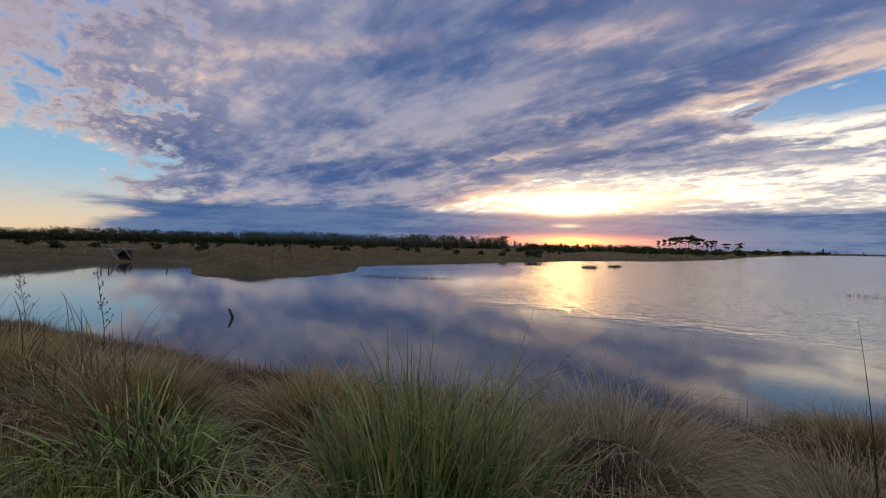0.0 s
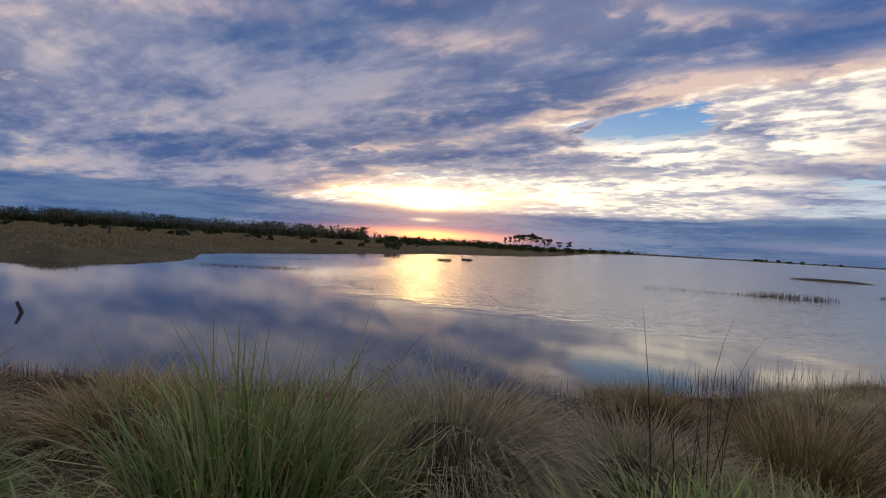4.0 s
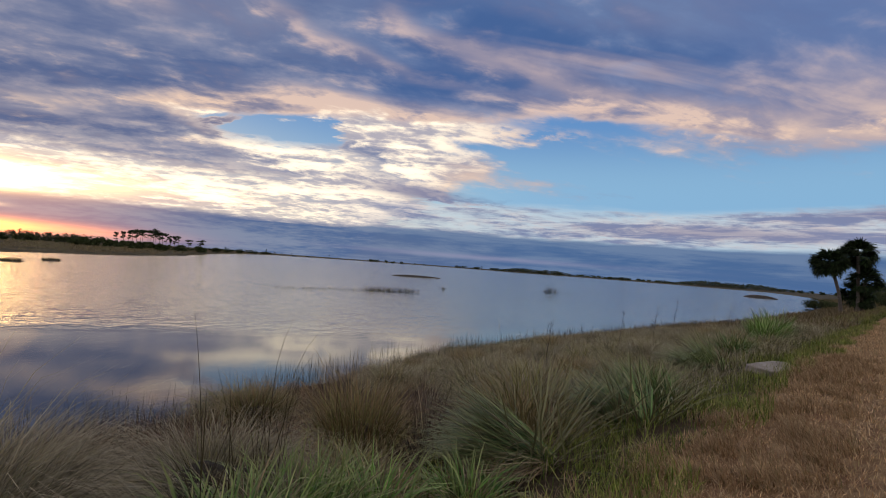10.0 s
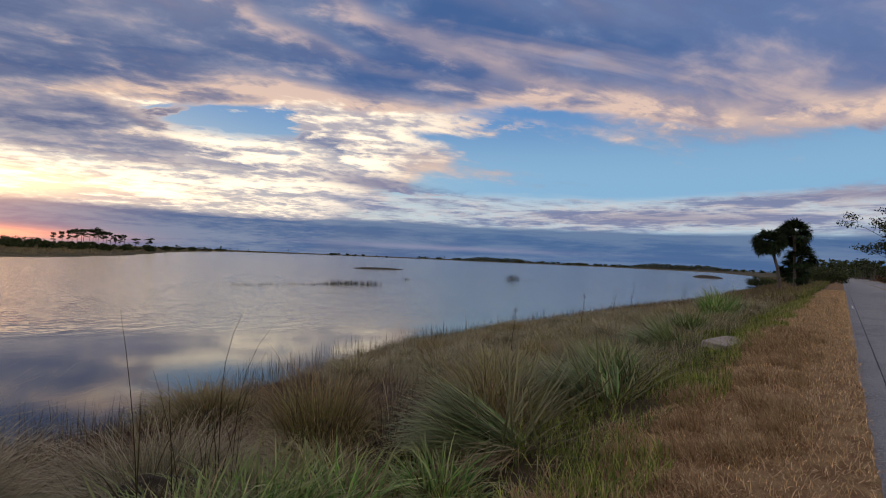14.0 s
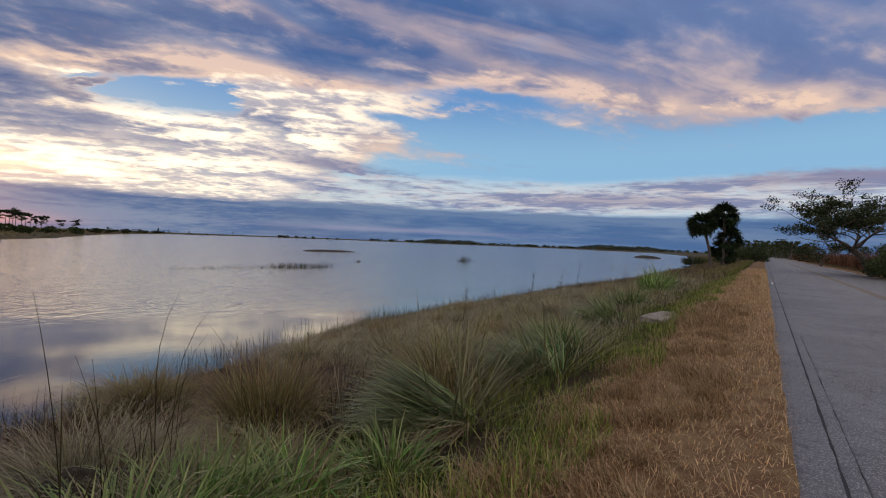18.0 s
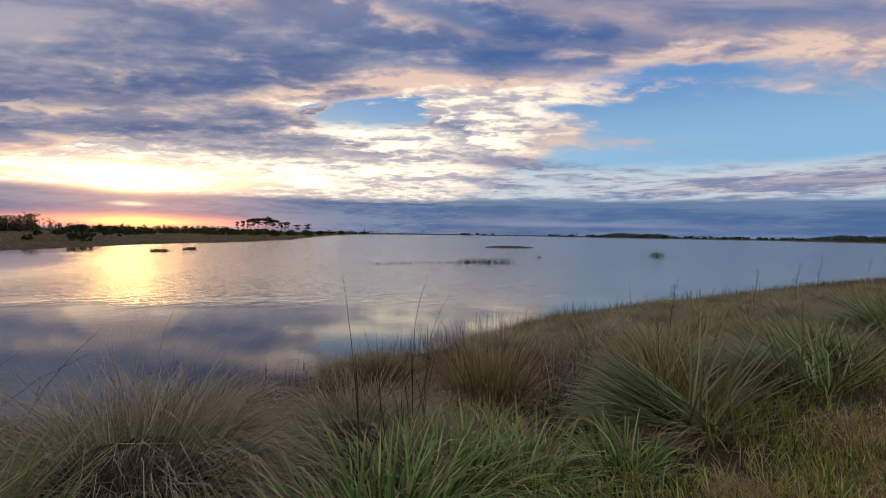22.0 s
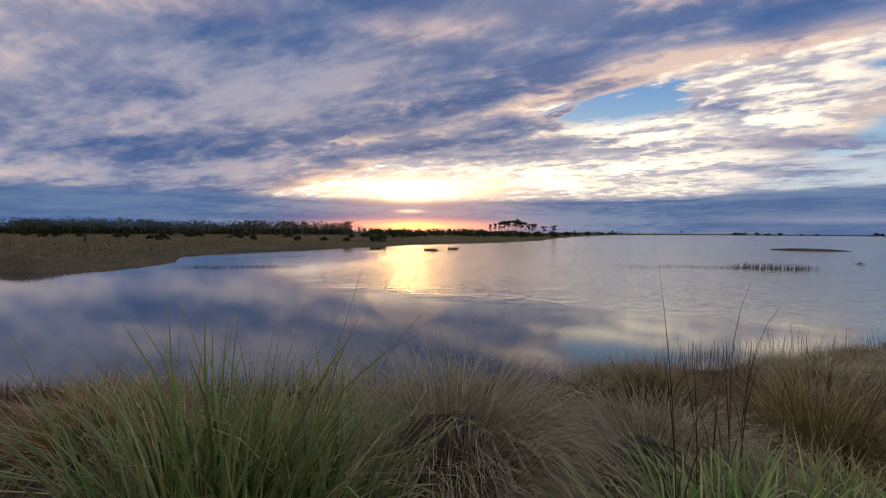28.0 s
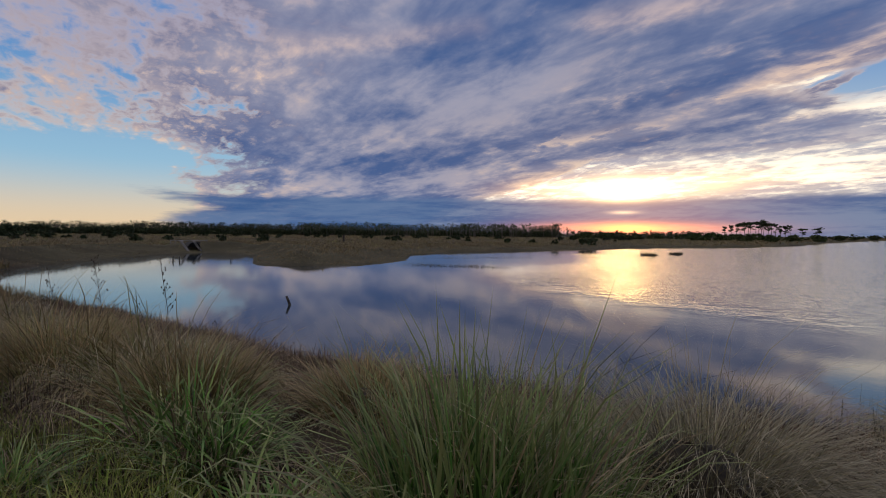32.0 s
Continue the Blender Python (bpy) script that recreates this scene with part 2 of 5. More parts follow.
# unseen overhead and behind: a paler, rosier sheet added to warm the ground's light
away = k.m("MAXIMUM", k.step(EL, 36, 55), k.step(k.m("ABSOLUTE", k.sub(AZ, 28)), 112, 135))
sky = k.mix(k.mul(away, 0.75), sky, k.mix(k.step(tone_n, 1.1, 1.6), lin(140, 142, 156), lin(212, 196, 184)))
# the dark bank on the horizon
edge = k.add(4.3, k.mul(k.sub(n_line, 0.5), 2.4), k.mul(k.step(AZ, 62, 104), -0.4))
bank = k.mul(k.step(k.add(AZ, centred(n_line, 22.0), k.mul(EL, 0.8)), -38, -31), k.sub(1.0, k.step(EL, k.sub(edge, 0.5), k.add(edge, 0.35))))
tone = k.mix(k.step(n_line, 0.38, 0.62), lin(62, 96, 146), lin(98, 122, 160))
tone = k.mix(spot(17, 1.3, 12, 2.2, 0.8), tone, lin(168, 136, 148))
sky = k.mix(k.mul(bank, 0.94), sky, tone)
sky = k.mix(spot(66, 1.35, 16, 0.28, 0.5, -0.006), sky, lin(150, 150, 182))
# the gap behind which the sun stands, the small one under it, and the strip on the horizon
ragged = k.add(0.72, k.mul(k.sub(n_line, 0.5), 2.2), k.mul(k.sub(n_fine, 0.5), 0.9))
gap = k.m("MULTIPLY", k.add(spot(14, 5.7, 8.5, 0.85, 1.5, 0.02), spot(27, 6.0, 10, 1.0, 0.55)), ragged, clamp=True)
sky = k.plus(sky, k.tint((1.0, 0.54, 0.15), k.mul(gap, k.add(1.3, spot(15.3, 5.4, 3.2, 1.0, 5.0)))))
sky = k.plus(sky, k.tint((1.0, 0.50, 0.14), spot(16, 5.4, 12, 1.9, 0.75)))
sky = k.plus(sky, k.tint((1.0, 0.66, 0.24), spot(15.3, 5.2, 2.6, 0.8, 9.0)))
sky = k.plus(sky, k.tint((1.0, 0.55, 0.15), spot(15.5, 5.3, 6.0, 1.1, 2.0)))
small = spot(15.4, 2.62, 1.5, 0.20, 1.0)
sky = k.plus(sky, k.tint(lin(255, 214, 150), k.mul(small, 1.0)))
strip = k.m("ADD", spot(15.8, 0.75, 9.5, 0.62, 0.9), spot(16, 0.7, 3.2, 0.65, 0.9), clamp=False)
sky = k.plus(sky, k.tint(lin(255, 142, 24), k.mul(strip, 2.0)))
sky = k.plus(sky, k.tint(lin(255, 160, 110), spot(17, 1.6, 11, 2.2, 0.14)))
back = k.n("ShaderNodeBackground")
k.put(sky, back.inputs[0])
back.inputs[1].default_value = 1.0
k.t.links.new(back.outputs[0], k.n("ShaderNodeOutputWorld").inputs[0])

# the sun, veiled by cloud just over the horizon
sun = bpy.data.lights.new("sun", "SUN")
sun.energy, sun.angle, sun.color = 0.01, radians(12.0), (1.0, 0.62, 0.24)
AZ_SUN, EL_SUN = radians(15.5), radians(5.7)
toward = Vector((math.sin(AZ_SUN) * math.cos(EL_SUN), math.cos(AZ_SUN) * math.cos(EL_SUN), math.sin(EL_SUN)))
new("sun", sun).matrix_world = look(toward * 50, (0, 0, 0))

# ---- materials ----


def material(name):
    mat = bpy.data.materials.new(name)
    mat.use_nodes = True
    tree = Nodes(mat.node_tree)
    return mat, tree


def finish(tree, shader):
    tree.t.links.new(shader, tree.n("ShaderNodeOutputMaterial").inputs[0])


def principled(tree, colour, rough=0.8, metal=0.0, normal=None, spec=0.5):
    b = tree.n("ShaderNodeBsdfPrincipled")
    tree.put(colour, b.inputs["Base Color"])
    tree.put(rough, b.inputs["Roughness"])
    b.inputs["Metallic"].default_value = metal
    b.inputs["Specular IOR Level"].default_value = spec
    if normal is not None:
        tree.t.links.new(normal, b.inputs["Normal"])
    return b


def bump(tree, height, strength=0.5, distance=0.02):
    b = tree.n("ShaderNodeBump")
    tree.put(height, b.inputs["Height"])
    b.inputs["Strength"].default_value, b.inputs["Distance"].default_value = strength, distance
    return b.outputs[0]


def place(tree):
    """World-size coordinates of a thing that stands at the origin."""
    return tree.n("ShaderNodeTexCoord").outputs["Object"]


def leaf(name, colours, tip=None, thin=0.1, gloss=0.2, dull=0.65, vary=1.25):
    """Blades and leaves: several colours, blade by blade, with drier tips."""
    mat, t = material(name)
    ramp = t.n("ShaderNodeValToRGB")
    els = ramp.color_ramp.elements
    while len(els) < len(colours):
        els.new(0.5)
    for i, c in enumerate(colours):
        els[i].position, els[i].color = i / (len(colours) - 1), (*c, 1)
    t.t.links.new(t.n("ShaderNodeNewGeometry").outputs["Random Per Island"], ramp.inputs[0])
    info = t.n("ShaderNodeObjectInfo")
    col = t.mix(t.mul(info.outputs["Random"], 0.3), ramp.outputs[0], colours[len(colours) // 2])
    col = t.tint(col, t.add(0.62, t.mul(t.m("FRACT", t.mul(info.outputs["Random"], 7.3)), 0.70)))
    col = t.tint(col, t.add(1.07 - vary / 2, t.mul(t.m("FRACT", t.mul(t.n("ShaderNodeNewGeometry").outputs["Random Per Island"], 17.3)), vary)))
    if tip:
        attr = t.n("ShaderNodeAttribute")
        attr.attribute_name = "along"
        along = attr.outputs["Fac"]
        col = t.mix(t.mul(t.step(along, 0.45, 1.0), 0.75), col, tip)
    p = principled(t, col, dull, spec=gloss)
    tr = t.n("ShaderNodeBsdfTranslucent")
    t.put(col, tr.inputs[0])
    mixer = t.n("ShaderNodeMixShader")
    mixer.inputs[0].default_value = thin
    t.t.links.new(p.outputs[0], mixer.inputs[1])
    t.t.links.new(tr.outputs[0], mixer.inputs[2])
    finish(t, mixer.outputs[0])
    return mat


SEDGE = leaf("sedge_green", [(0.03, 0.10, 0.02), (0.08, 0.23, 0.035), (0.16, 0.32, 0.06), (0.36, 0.41, 0.17), (0.06, 0.17, 0.035)], (0.36, 0.36, 0.16), gloss=0.3, dull=0.5)
SEDGE_DRY = leaf("sedge_dry", [(0.22, 0.16, 0.09), (0.38, 0.30, 0.18), (0.52, 0.44, 0.30)])
MUHLY = leaf("muhly_grey", [(0.12, 0.11, 0.06), (0.27, 0.24, 0.145), (0.50, 0.45, 0.31), (0.19, 0.195, 0.085), (0.63, 0.57, 0.41)], (0.53, 0.47, 0.32))
MUHLY_GREEN = leaf("muhly_green", [(0.07, 0.11, 0.028), (0.17, 0.20, 0.05), (0.34, 0.32, 0.12), (0.11, 0.13, 0.04)], (0.42, 0.34, 0.17))
RUST = leaf("rust_grass", [(0.11, 0.075, 0.03), (0.28, 0.19, 0.085), (0.42, 0.31, 0.16), (0.17, 0.18, 0.06), (0.14, 0.15, 0.05)], (0.46, 0.35, 0.20))
SPIKY = leaf("spiky_green", [(0.03, 0.09, 0.03), (0.07, 0.21, 0.06), (0.16, 0.33, 0.09), (0.44, 0.44, 0.22), (0.07, 0.16, 0.06), (0.30, 0.36, 0.16)], (0.36, 0.35, 0.18), gloss=0.3, dull=0.5)
# dead scrub; its dark end also deepens the shade between tussocks
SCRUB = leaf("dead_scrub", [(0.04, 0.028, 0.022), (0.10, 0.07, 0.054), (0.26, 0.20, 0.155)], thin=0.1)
RUSSET = leaf("low_russet", [(0.14, 0.08, 0.05), (0.27, 0.165, 0.10), (0.38, 0.27, 0.18), (0.09, 0.06, 0.04)], thin=0.1)
STRAW = leaf("straw", [(0.30, 0.165, 0.08), (0.52, 0.33, 0.165), (0.66, 0.46, 0.25), (0.74, 0.57, 0.34), (0.38, 0.235, 0.115), (0.26, 0.24, 0.09)], (0.58, 0.43, 0.25), vary=0.5)
LAWN = leaf("lawn_green", [(0.055, 0.10, 0.02), (0.13, 0.20, 0.035), (0.25, 0.31, 0.06), (0.37, 0.37, 0.12)], (0.40, 0.35, 0.14))
REED = leaf("reed_dark", [(0.053, 0.049, 0.022), (0.095, 0.078, 0.032), (0.148, 0.118, 0.050)], thin=0.2)
MARSH = leaf("marsh_grass", [(0.16, 0.125, 0.06), (0.27, 0.21, 0.105), (0.37, 0.29, 0.155), (0.19, 0.17, 0.07)], vary=0.7)
CANE = leaf("red_cane", [(0.11, 0.05, 0.028), (0.18, 0.085, 0.045), (0.25, 0.14, 0.075)])
# thatch coloured extra dark, so the gaps between tussocks look shaded
SHADED_THATCH = leaf("thatch", [(0.03, 0.022, 0.011), (0.065, 0.049, 0.023), (0.17, 0.13, 0.06)], thin=0.1)
PINE = leaf("pine_needles", [(0.028, 0.045, 0.02), (0.045, 0.068, 0.03), (0.085, 0.085, 0.042)], thin=0.15)
OAK = leaf("oak_leaves", [(0.04, 0.055, 0.02), (0.06, 0.085, 0.03), (0.10, 0.11, 0.045)], thin=0.3)
PALM = leaf("palm_fronds", [(0.02, 0.04, 0.015), (0.035, 0.065, 0.022), (0.06, 0.08, 0.03)], thin=0.15)


def plain(name, a, b, scale=6.0, rough=0.85, metal=0.0, relief=0.4):
    """A mottled surface between two colours, at two scales."""
    mat, t = material(name)
    at = place(t)
    big, fine = t.noise(at, scale, 5.0, 0.6), t.noise(at, scale * 9, 3.0, 0.6)
    col = t.mix(t.step(t.add(t.mul(big, 0.65), t.mul(fine, 0.35)), 0.36, 0.64), a, b)
    finish(t, principled(t, col, rough, metal, bump(t, t.add(big, t.mul(fine, 0.5)), relief, 0.02)).outputs[0])
    return mat


BARK = plain("bark", (0.09, 0.075, 0.06), (0.20, 0.17, 0.14), 5.0)
CONCRETE = plain("concrete", (0.24, 0.23, 0.21), (0.38, 0.37, 0.34), 2.5)
STEEL = plain("galvanised_steel", (0.22, 0.23, 0.24), (0.38, 0.39, 0.40), 4.0, 0.5, 0.6, 0.1)
PIPE = plain("pipe_inside", (0.03, 0.03, 0.03), (0.07, 0.065, 0.06), 3.0)
WOOD = plain("wet_wood", (0.035, 0.03, 0.028), (0.09, 0.075, 0.06), 7.0)
LIME = plain("limestone", (0.24, 0.215, 0.17), (0.44, 0.40, 0.34), 3.0)
WHITE = plain("white_paint", (0.68, 0.68, 0.66), (0.8, 0.8, 0.78), 3.0)

GROUND, t = material("ground")
at = place(t)
g1, g2, g3 = t.noise(at, 0.35, 5.0, 0.6), t.noise(at, 4.0, 5.0, 0.6), t.noise(at, 40.0, 3.0, 0.6)
# bank soil set dark, shade between the tussocks included in the colour
col = t.mix(t.step(g1, 0.36, 0.64), (0.045, 0.035, 0.022), (0.085, 0.066, 0.04))
col = t.mix(t.mul(t.step(g2, 0.45, 0.7), 0.7), col, (0.06, 0.048, 0.033))
col = t.mix(t.mul(t.step(g3, 0.5, 0.7), 0.4), col, (0.14, 0.105, 0.06))
# the mown strip beside the road is a mat of dry straw
gs = t.n("ShaderNodeSeparateXYZ")
t.t.links.new(at, gs.inputs[0])
strip_v = t.add(t.mul(gs.outputs[0], 0.309), t.mul(gs.outputs[1], 0.951), t.mul(t.sub(g2, 0.5), 0.9))
turf = t.mix(t.step(g2, 0.35, 0.65), (0.20, 0.112, 0.057), (0.36, 0.245, 0.13))
turf = t.mix(t.mul(t.step(g3, 0.45, 0.65), 0.5), turf, (0.40, 0.28, 0.15))
turf = t.mix(t.mul(t.step(t.noise(at, 1.1, 3.0, 0.5), 0.50, 0.66), 0.5), turf, (0.21, 0.11, 0.065))
col = t.mix(t.mul(t.step(strip_v, -9.5, -9.0), t.sub(1.0, t.step(strip_v, 1.15, 1.6))), col, turf)
# across the water the marsh is matted with dead grass
matted = t.mix(t.step(t.add(t.mul(g2, 0.6), t.mul(g1, 0.4)), 0.38, 0.62), (0.068, 0.06, 0.034), (0.15, 0.133, 0.076))
matted = t.mix(t.mul(t.step(t.noise(at, 0.09, 4.0, 0.6, 0.5), 0.46, 0.62), 0.7), matted, (0.06, 0.056, 0.03))
col = t.mix(t.step(strip_v, 18.0, 26.0), col, matted)
finish(t, principled(t, col, 0.95, 0, bump(t, t.add(g2, g3), 0.7, 0.05), 0.2).outputs[0])

# near-black mound colour that holds the shade between a tussock's blades
SHADE_CORE = plain("tussock_shade_core", (0.018, 0.015, 0.009), (0.045, 0.036, 0.022), 14.0)
MUD = plain("dark_mud", (0.035, 0.03, 0.024), (0.085, 0.07, 0.05), 1.5)
WATER, t = material("water")
at = place(t)
sep = t.n("ShaderNodeSeparateXYZ")
t.t.links.new(at, sep.inputs[0])
# wind comes from the sea side: ripples run in patches, calm by the near bank
shift = t.noise(at, 0.035, 3.0, 0.5, 0.4)
near_edge = t.add(t.mul(t.sub(sep.outputs[0], 1.4), 0.755), t.mul(t.sub(sep.outputs[1], 29.0), 0.656), t.mul(t.sub(shift, 0.5), 14))
left_edge = t.add(t.sub(sep.outputs[0], 1.4), t.mul(t.sub(sep.outputs[1], 29.0), -0.28), t.mul(t.sub(shift, 0.5), 22))
windy = t.mul(t.step(near_edge, -1.0, 5.0), t.step(left_edge, -2.0, 6.0))
line = t.vec(t.mul(sep.outputs[0], 0.7), t.add(t.mul(sep.outputs[1], 1.0), t.mul(sep.outputs[0], 0.18)), 0.0)
wave = t.add(t.mul(t.noise(line, 0.42, 2.0, 0.5, 0.3), 1.0), t.mul(t.noise(line, 1.3, 2.0, 0.5, 0.3), 1.0), t.mul(t.noise(line, 4.5, 2.0, 0.5, 0.2), 0.50))
amount = t.add(0.028, t.mul(windy, 0.95))
b = t.n("ShaderNodeBump")
t.put(t.mul(wave, amount), b.inputs["Height"])
b.inputs["Strength"].default_value, b.inputs["Distance"].default_value = 1.0, 0.044
p = principled(t, (0.035, 0.050, 0.062), t.add(0.06, t.mul(windy, 0.05)), 0, b.outputs[0])
p.inputs["IOR"].default_value = 1.75
finish(t, p.outputs[0])

ASPHALT, t = material("asphalt")
at = place(t)
a1, a2, a3 = t.noise(at, 0.5, 4.0, 0.6), t.noise(at, 9.0, 4.0, 0.6), t.noise(at, 55.0, 2.0, 0.7)
col = t.mix(t.step(a1, 0.35, 0.65), (0.225, 0.232, 0.24), (0.30, 0.305, 0.31))
col = t.mix(t.mul(t.step(a3, 0.54, 0.60), 0.95), col, (0.56, 0.55, 0.53))
col = t.mix(t.mul(t.step(a2, 0.5, 0.75), 0.45), col, (0.085, 0.085, 0.09))
finish(t, principled(t, col, 0.8, 0, bump(t, a3, 0.6, 0.006)).outputs[0])
TAR = plain("tar_seal", (0.02, 0.02, 0.02), (0.045, 0.045, 0.045), 9.0, 0.7)
YELLOW = plain("worn_yellow_paint", (0.22, 0.185, 0.10), (0.34, 0.26, 0.11), 8.0)
CRACK = plain("fine_crack", (0.09, 0.09, 0.095), (0.13, 0.13, 0.135), 9.0)
GRAVEL = plain("pale_gravel", (0.30, 0.27, 0.23), (0.46, 0.42, 0.36), 9.0)

# ---- ground ----
rng = np.random.default_rng(7)
ALONG, ASIDE = np.array([0.951, -0.309]), np.array([0.309, 0.951])  # along the road; from it towards the water


def uv_xy(u, v):
    return u * ALONG[0] + v * ASIDE[0], u * ALONG[1] + v * ASIDE[1]


BANK_U = [-60, -47, -31, -21, -13, -8, 0, 4, 7, 11, 18, 30, 50, 80, 110, 140, 250, 310]
BANK_V = [24, 18, 12.4, 11.4, 10.2, 9.6, 9.6, 10.2, 10.9, 12.4, 13.0, 12.7, 11.6, 11.8, 12.8, 14.5, 28, 36]
SHORE = [uv_xy(u, v) for u, v in zip(BANK_U[1:], BANK_V[1:])]
SHORE += [(392, -75), (640, -90), (900, 60), (1000, 300), (1050, 600), (935, 764), (560, 640), (330, 430), (207, 293), (142, 215), (96, 160), (65, 131),
          (40, 118), (22, 105), (10, 92), (2.7, 83), (-9, 76), (-12, 66), (-11, 54), (-13, 47), (-16, 44), (-22, 43), (-25, 45), (-28, 50), (-33, 58), (-39, 66), (-44.5, 66.5), (-48, 60), (-46, 52), (-45, 46), (-43, 40)]
SHORE = np.array(SHORE)


def into_land(x, y):
    """Metres from the shoreline: land positive, water negative."""
    p = np.stack([x, y], -1)
    best, inside = np.full(x.shape, 1e9), np.zeros(x.shape, bool)
    for a, b in zip(SHORE, np.roll(SHORE, -1, 0)):
        ab = b - a
        s = np.clip(((p - a) @ ab) / (ab @ ab), 0, 1)
        best = np.minimum(best, np.hypot(*(p - a - s[..., None] * ab).T).T)
        cross = ((a[1] > p[..., 1]) != (b[1] > p[..., 1]))
        with np.errstate(divide="ignore", invalid="ignore"):
            inside ^= cross & (p[..., 0] < (b[0] - a[0]) * (p[..., 1] - a[1]) / (b[1] - a[1]) + a[0])
    return np.where(inside, -best, best)


def smooth(x, lo, hi):
    s = np.clip((np.asarray(x, float) - lo) / (hi - lo), 0, 1)
    return s * s * (3 - 2 * s)


def rough(x, y, size):
    """Cheap smooth unevenness, about -1 to 1."""
    a, b = x / size, y / size
    return (np.sin(1.7 * a + 0.6 * b + 1.3 * np.sin(0.9 * b)) + np.sin(2.3 * b - 0.8 * a + 1.1 * np.sin(1.3 * a + 2)) + np.sin(3.1 * a + 2.9 * b)) / 3


def height(x, y):
    x, y = np.asarray(x, float), np.asarray(y, float)
    u, v = x * ALONG[0] + y * ALONG[1], x * ASIDE[0] + y * ASIDE[1]
    sd = into_land(x, y) + 0.35 * rough(x, y, 1.4) + 1.2 * rough(x, y, 14) * smooth(np.hypot(x, y), 30, 80)
    slope = np.interp(u, BANK_U, BANK_V) - 1.3
    near = 1.95 * np.clip(sd / slope, 0, 1) ** 0.95
    dike = 1.25 * np.exp(-((sd - 6) / 3.0) ** 2) * smooth(-x, 14, 26) * smooth(120 - y, 0, 40)
    far = 0.12 + 0.55 * smooth(sd, 0, 14) + 0.35 * smooth(sd, 20, 90) + 0.12 * rough(x, y, 5.0) * smooth(sd, 1, 6) + dike
    w = smooth(v, 30, 15) * smooth(u, -58, -44)
    land = far * (1 - w) + near * w
    land = land + 0.035 * rough(x, y, 0.45) * smooth(v, 1.2, 2.2) * w
    flat = smooth(v, 1.6, 0.9) * smooth(u, -60, -48)
    land = land * (1 - flat) + (1.95 - 0.5 * smooth(v, -9, -14)) * flat
    # under the road's own slab
    bed = smooth(v, -0.32, -0.52) * smooth(v, -8.2, -7.9)
    land = land - 0.16 * bed
    return np.where(sd > 0, np.maximum(land, 0.03), np.maximum(0.10 * sd, -1.5))


def mesh(name, verts, faces, mats, along=None, smoothed=False, index=None):
    """A mesh from arrays; faces is a list of arrays of equal-sided faces."""
    me = bpy.data.meshes.new(name)
    verts = np.asarray(verts, np.float32)
    me.vertices.add(len(verts))
    me.vertices.foreach_set("co", verts.ravel())
    loops = np.concatenate([np.asarray(f, np.int32).ravel() for f in faces])
    sizes = np.concatenate([np.full(len(f), np.shape(f)[1], np.int32) for f in faces])
    me.loops.add(len(loops))
    me.loops.foreach_set("vertex_index", loops)
    me.polygons.add(len(sizes))
    me.polygons.foreach_set("loop_start", np.concatenate([[0], np.cumsum(sizes)[:-1]]).astype(np.int32))
    if along is not None:
        a = me.attributes.new("along", "FLOAT", "POINT")
        a.data.foreach_set("value", np.asarray(along, np.float32))
    for mat in mats if isinstance(mats, (list, tuple)) else [mats]:
        me.materials.append(mat)
    if index is not None:
        me.polygons.foreach_set("material_index", np.asarray(index, np.int32))
    me.update(calc_edges=True)
    me.validate()
    if smoothed:
        me.polygons.foreach_set("use_smooth", np.ones(len(sizes), bool))
    return me


def grid_faces(rows, cols, closed=False):
    i, j = np.meshgrid(np.arange(rows - 1), np.arange(cols if closed else cols - 1), indexing="ij")
    a, b = i * cols + j, i * cols + (j + 1) % cols
    return np.stack([a, b, b + cols, a + cols], -1).reshape(-1, 4)


def part(name, data, parent, label="", at=None):
    """Links a mesh, or a bmesh with its material, as one object under a thing."""
    if isinstance(data, tuple):
        bm, mat = data
        data = bpy.data.meshes.new(name)
        bm.to_mesh(data)
        bm.free()
        data.materials.append(mat)
    ob = new(name, data)
    ob.parent = parent
    if at is not None:
        ob.matrix_basis = at
    return tagged(ob, label)


def thing(name, label, category, m=None, group="", kind=""):
    ob = new(name)
    ob.empty_display_size = 0.2
    if m is not None:
        ob.matrix_basis = m
    return tagged(ob, label, category, group, kind)


radii = np.concatenate([[0.0], np.geomspace(0.5, 60, 170), np.geomspace(63, 4300, 70)])
turns = np.radians(np.linspace(-180, 180, 480, endpoint=False))
R, A = np.meshgrid(radii, turns, indexing="ij")
GX, GY = R * np.sin(A), R * np.cos(A)
ground = new("ground", mesh("ground", np.stack([GX, GY, height(GX, GY)], -1).reshape(-1, 3), [grid_faces(len(radii), len(turns), True)[:, ::-1]], GROUND, smoothed=True))
tagged(ground, "sloping grassy bank and flat brown marsh shore", "ground", kind="structure")

rings = np.concatenate([[0.0], np.geomspace(2, 4300, 40)])
R, A = np.meshgrid(rings, turns[::6], indexing="ij")
water = new("water", mesh("water", np.stack([R * np.sin(A), R * np.cos(A), 0 * R], -1).reshape(-1, 3), [grid_faces(len(rings), len(A[0]), True)[:, ::-1]], WATER))
tagged(water, "calm marsh lake mirroring the evening clouds", "water", kind="structure")

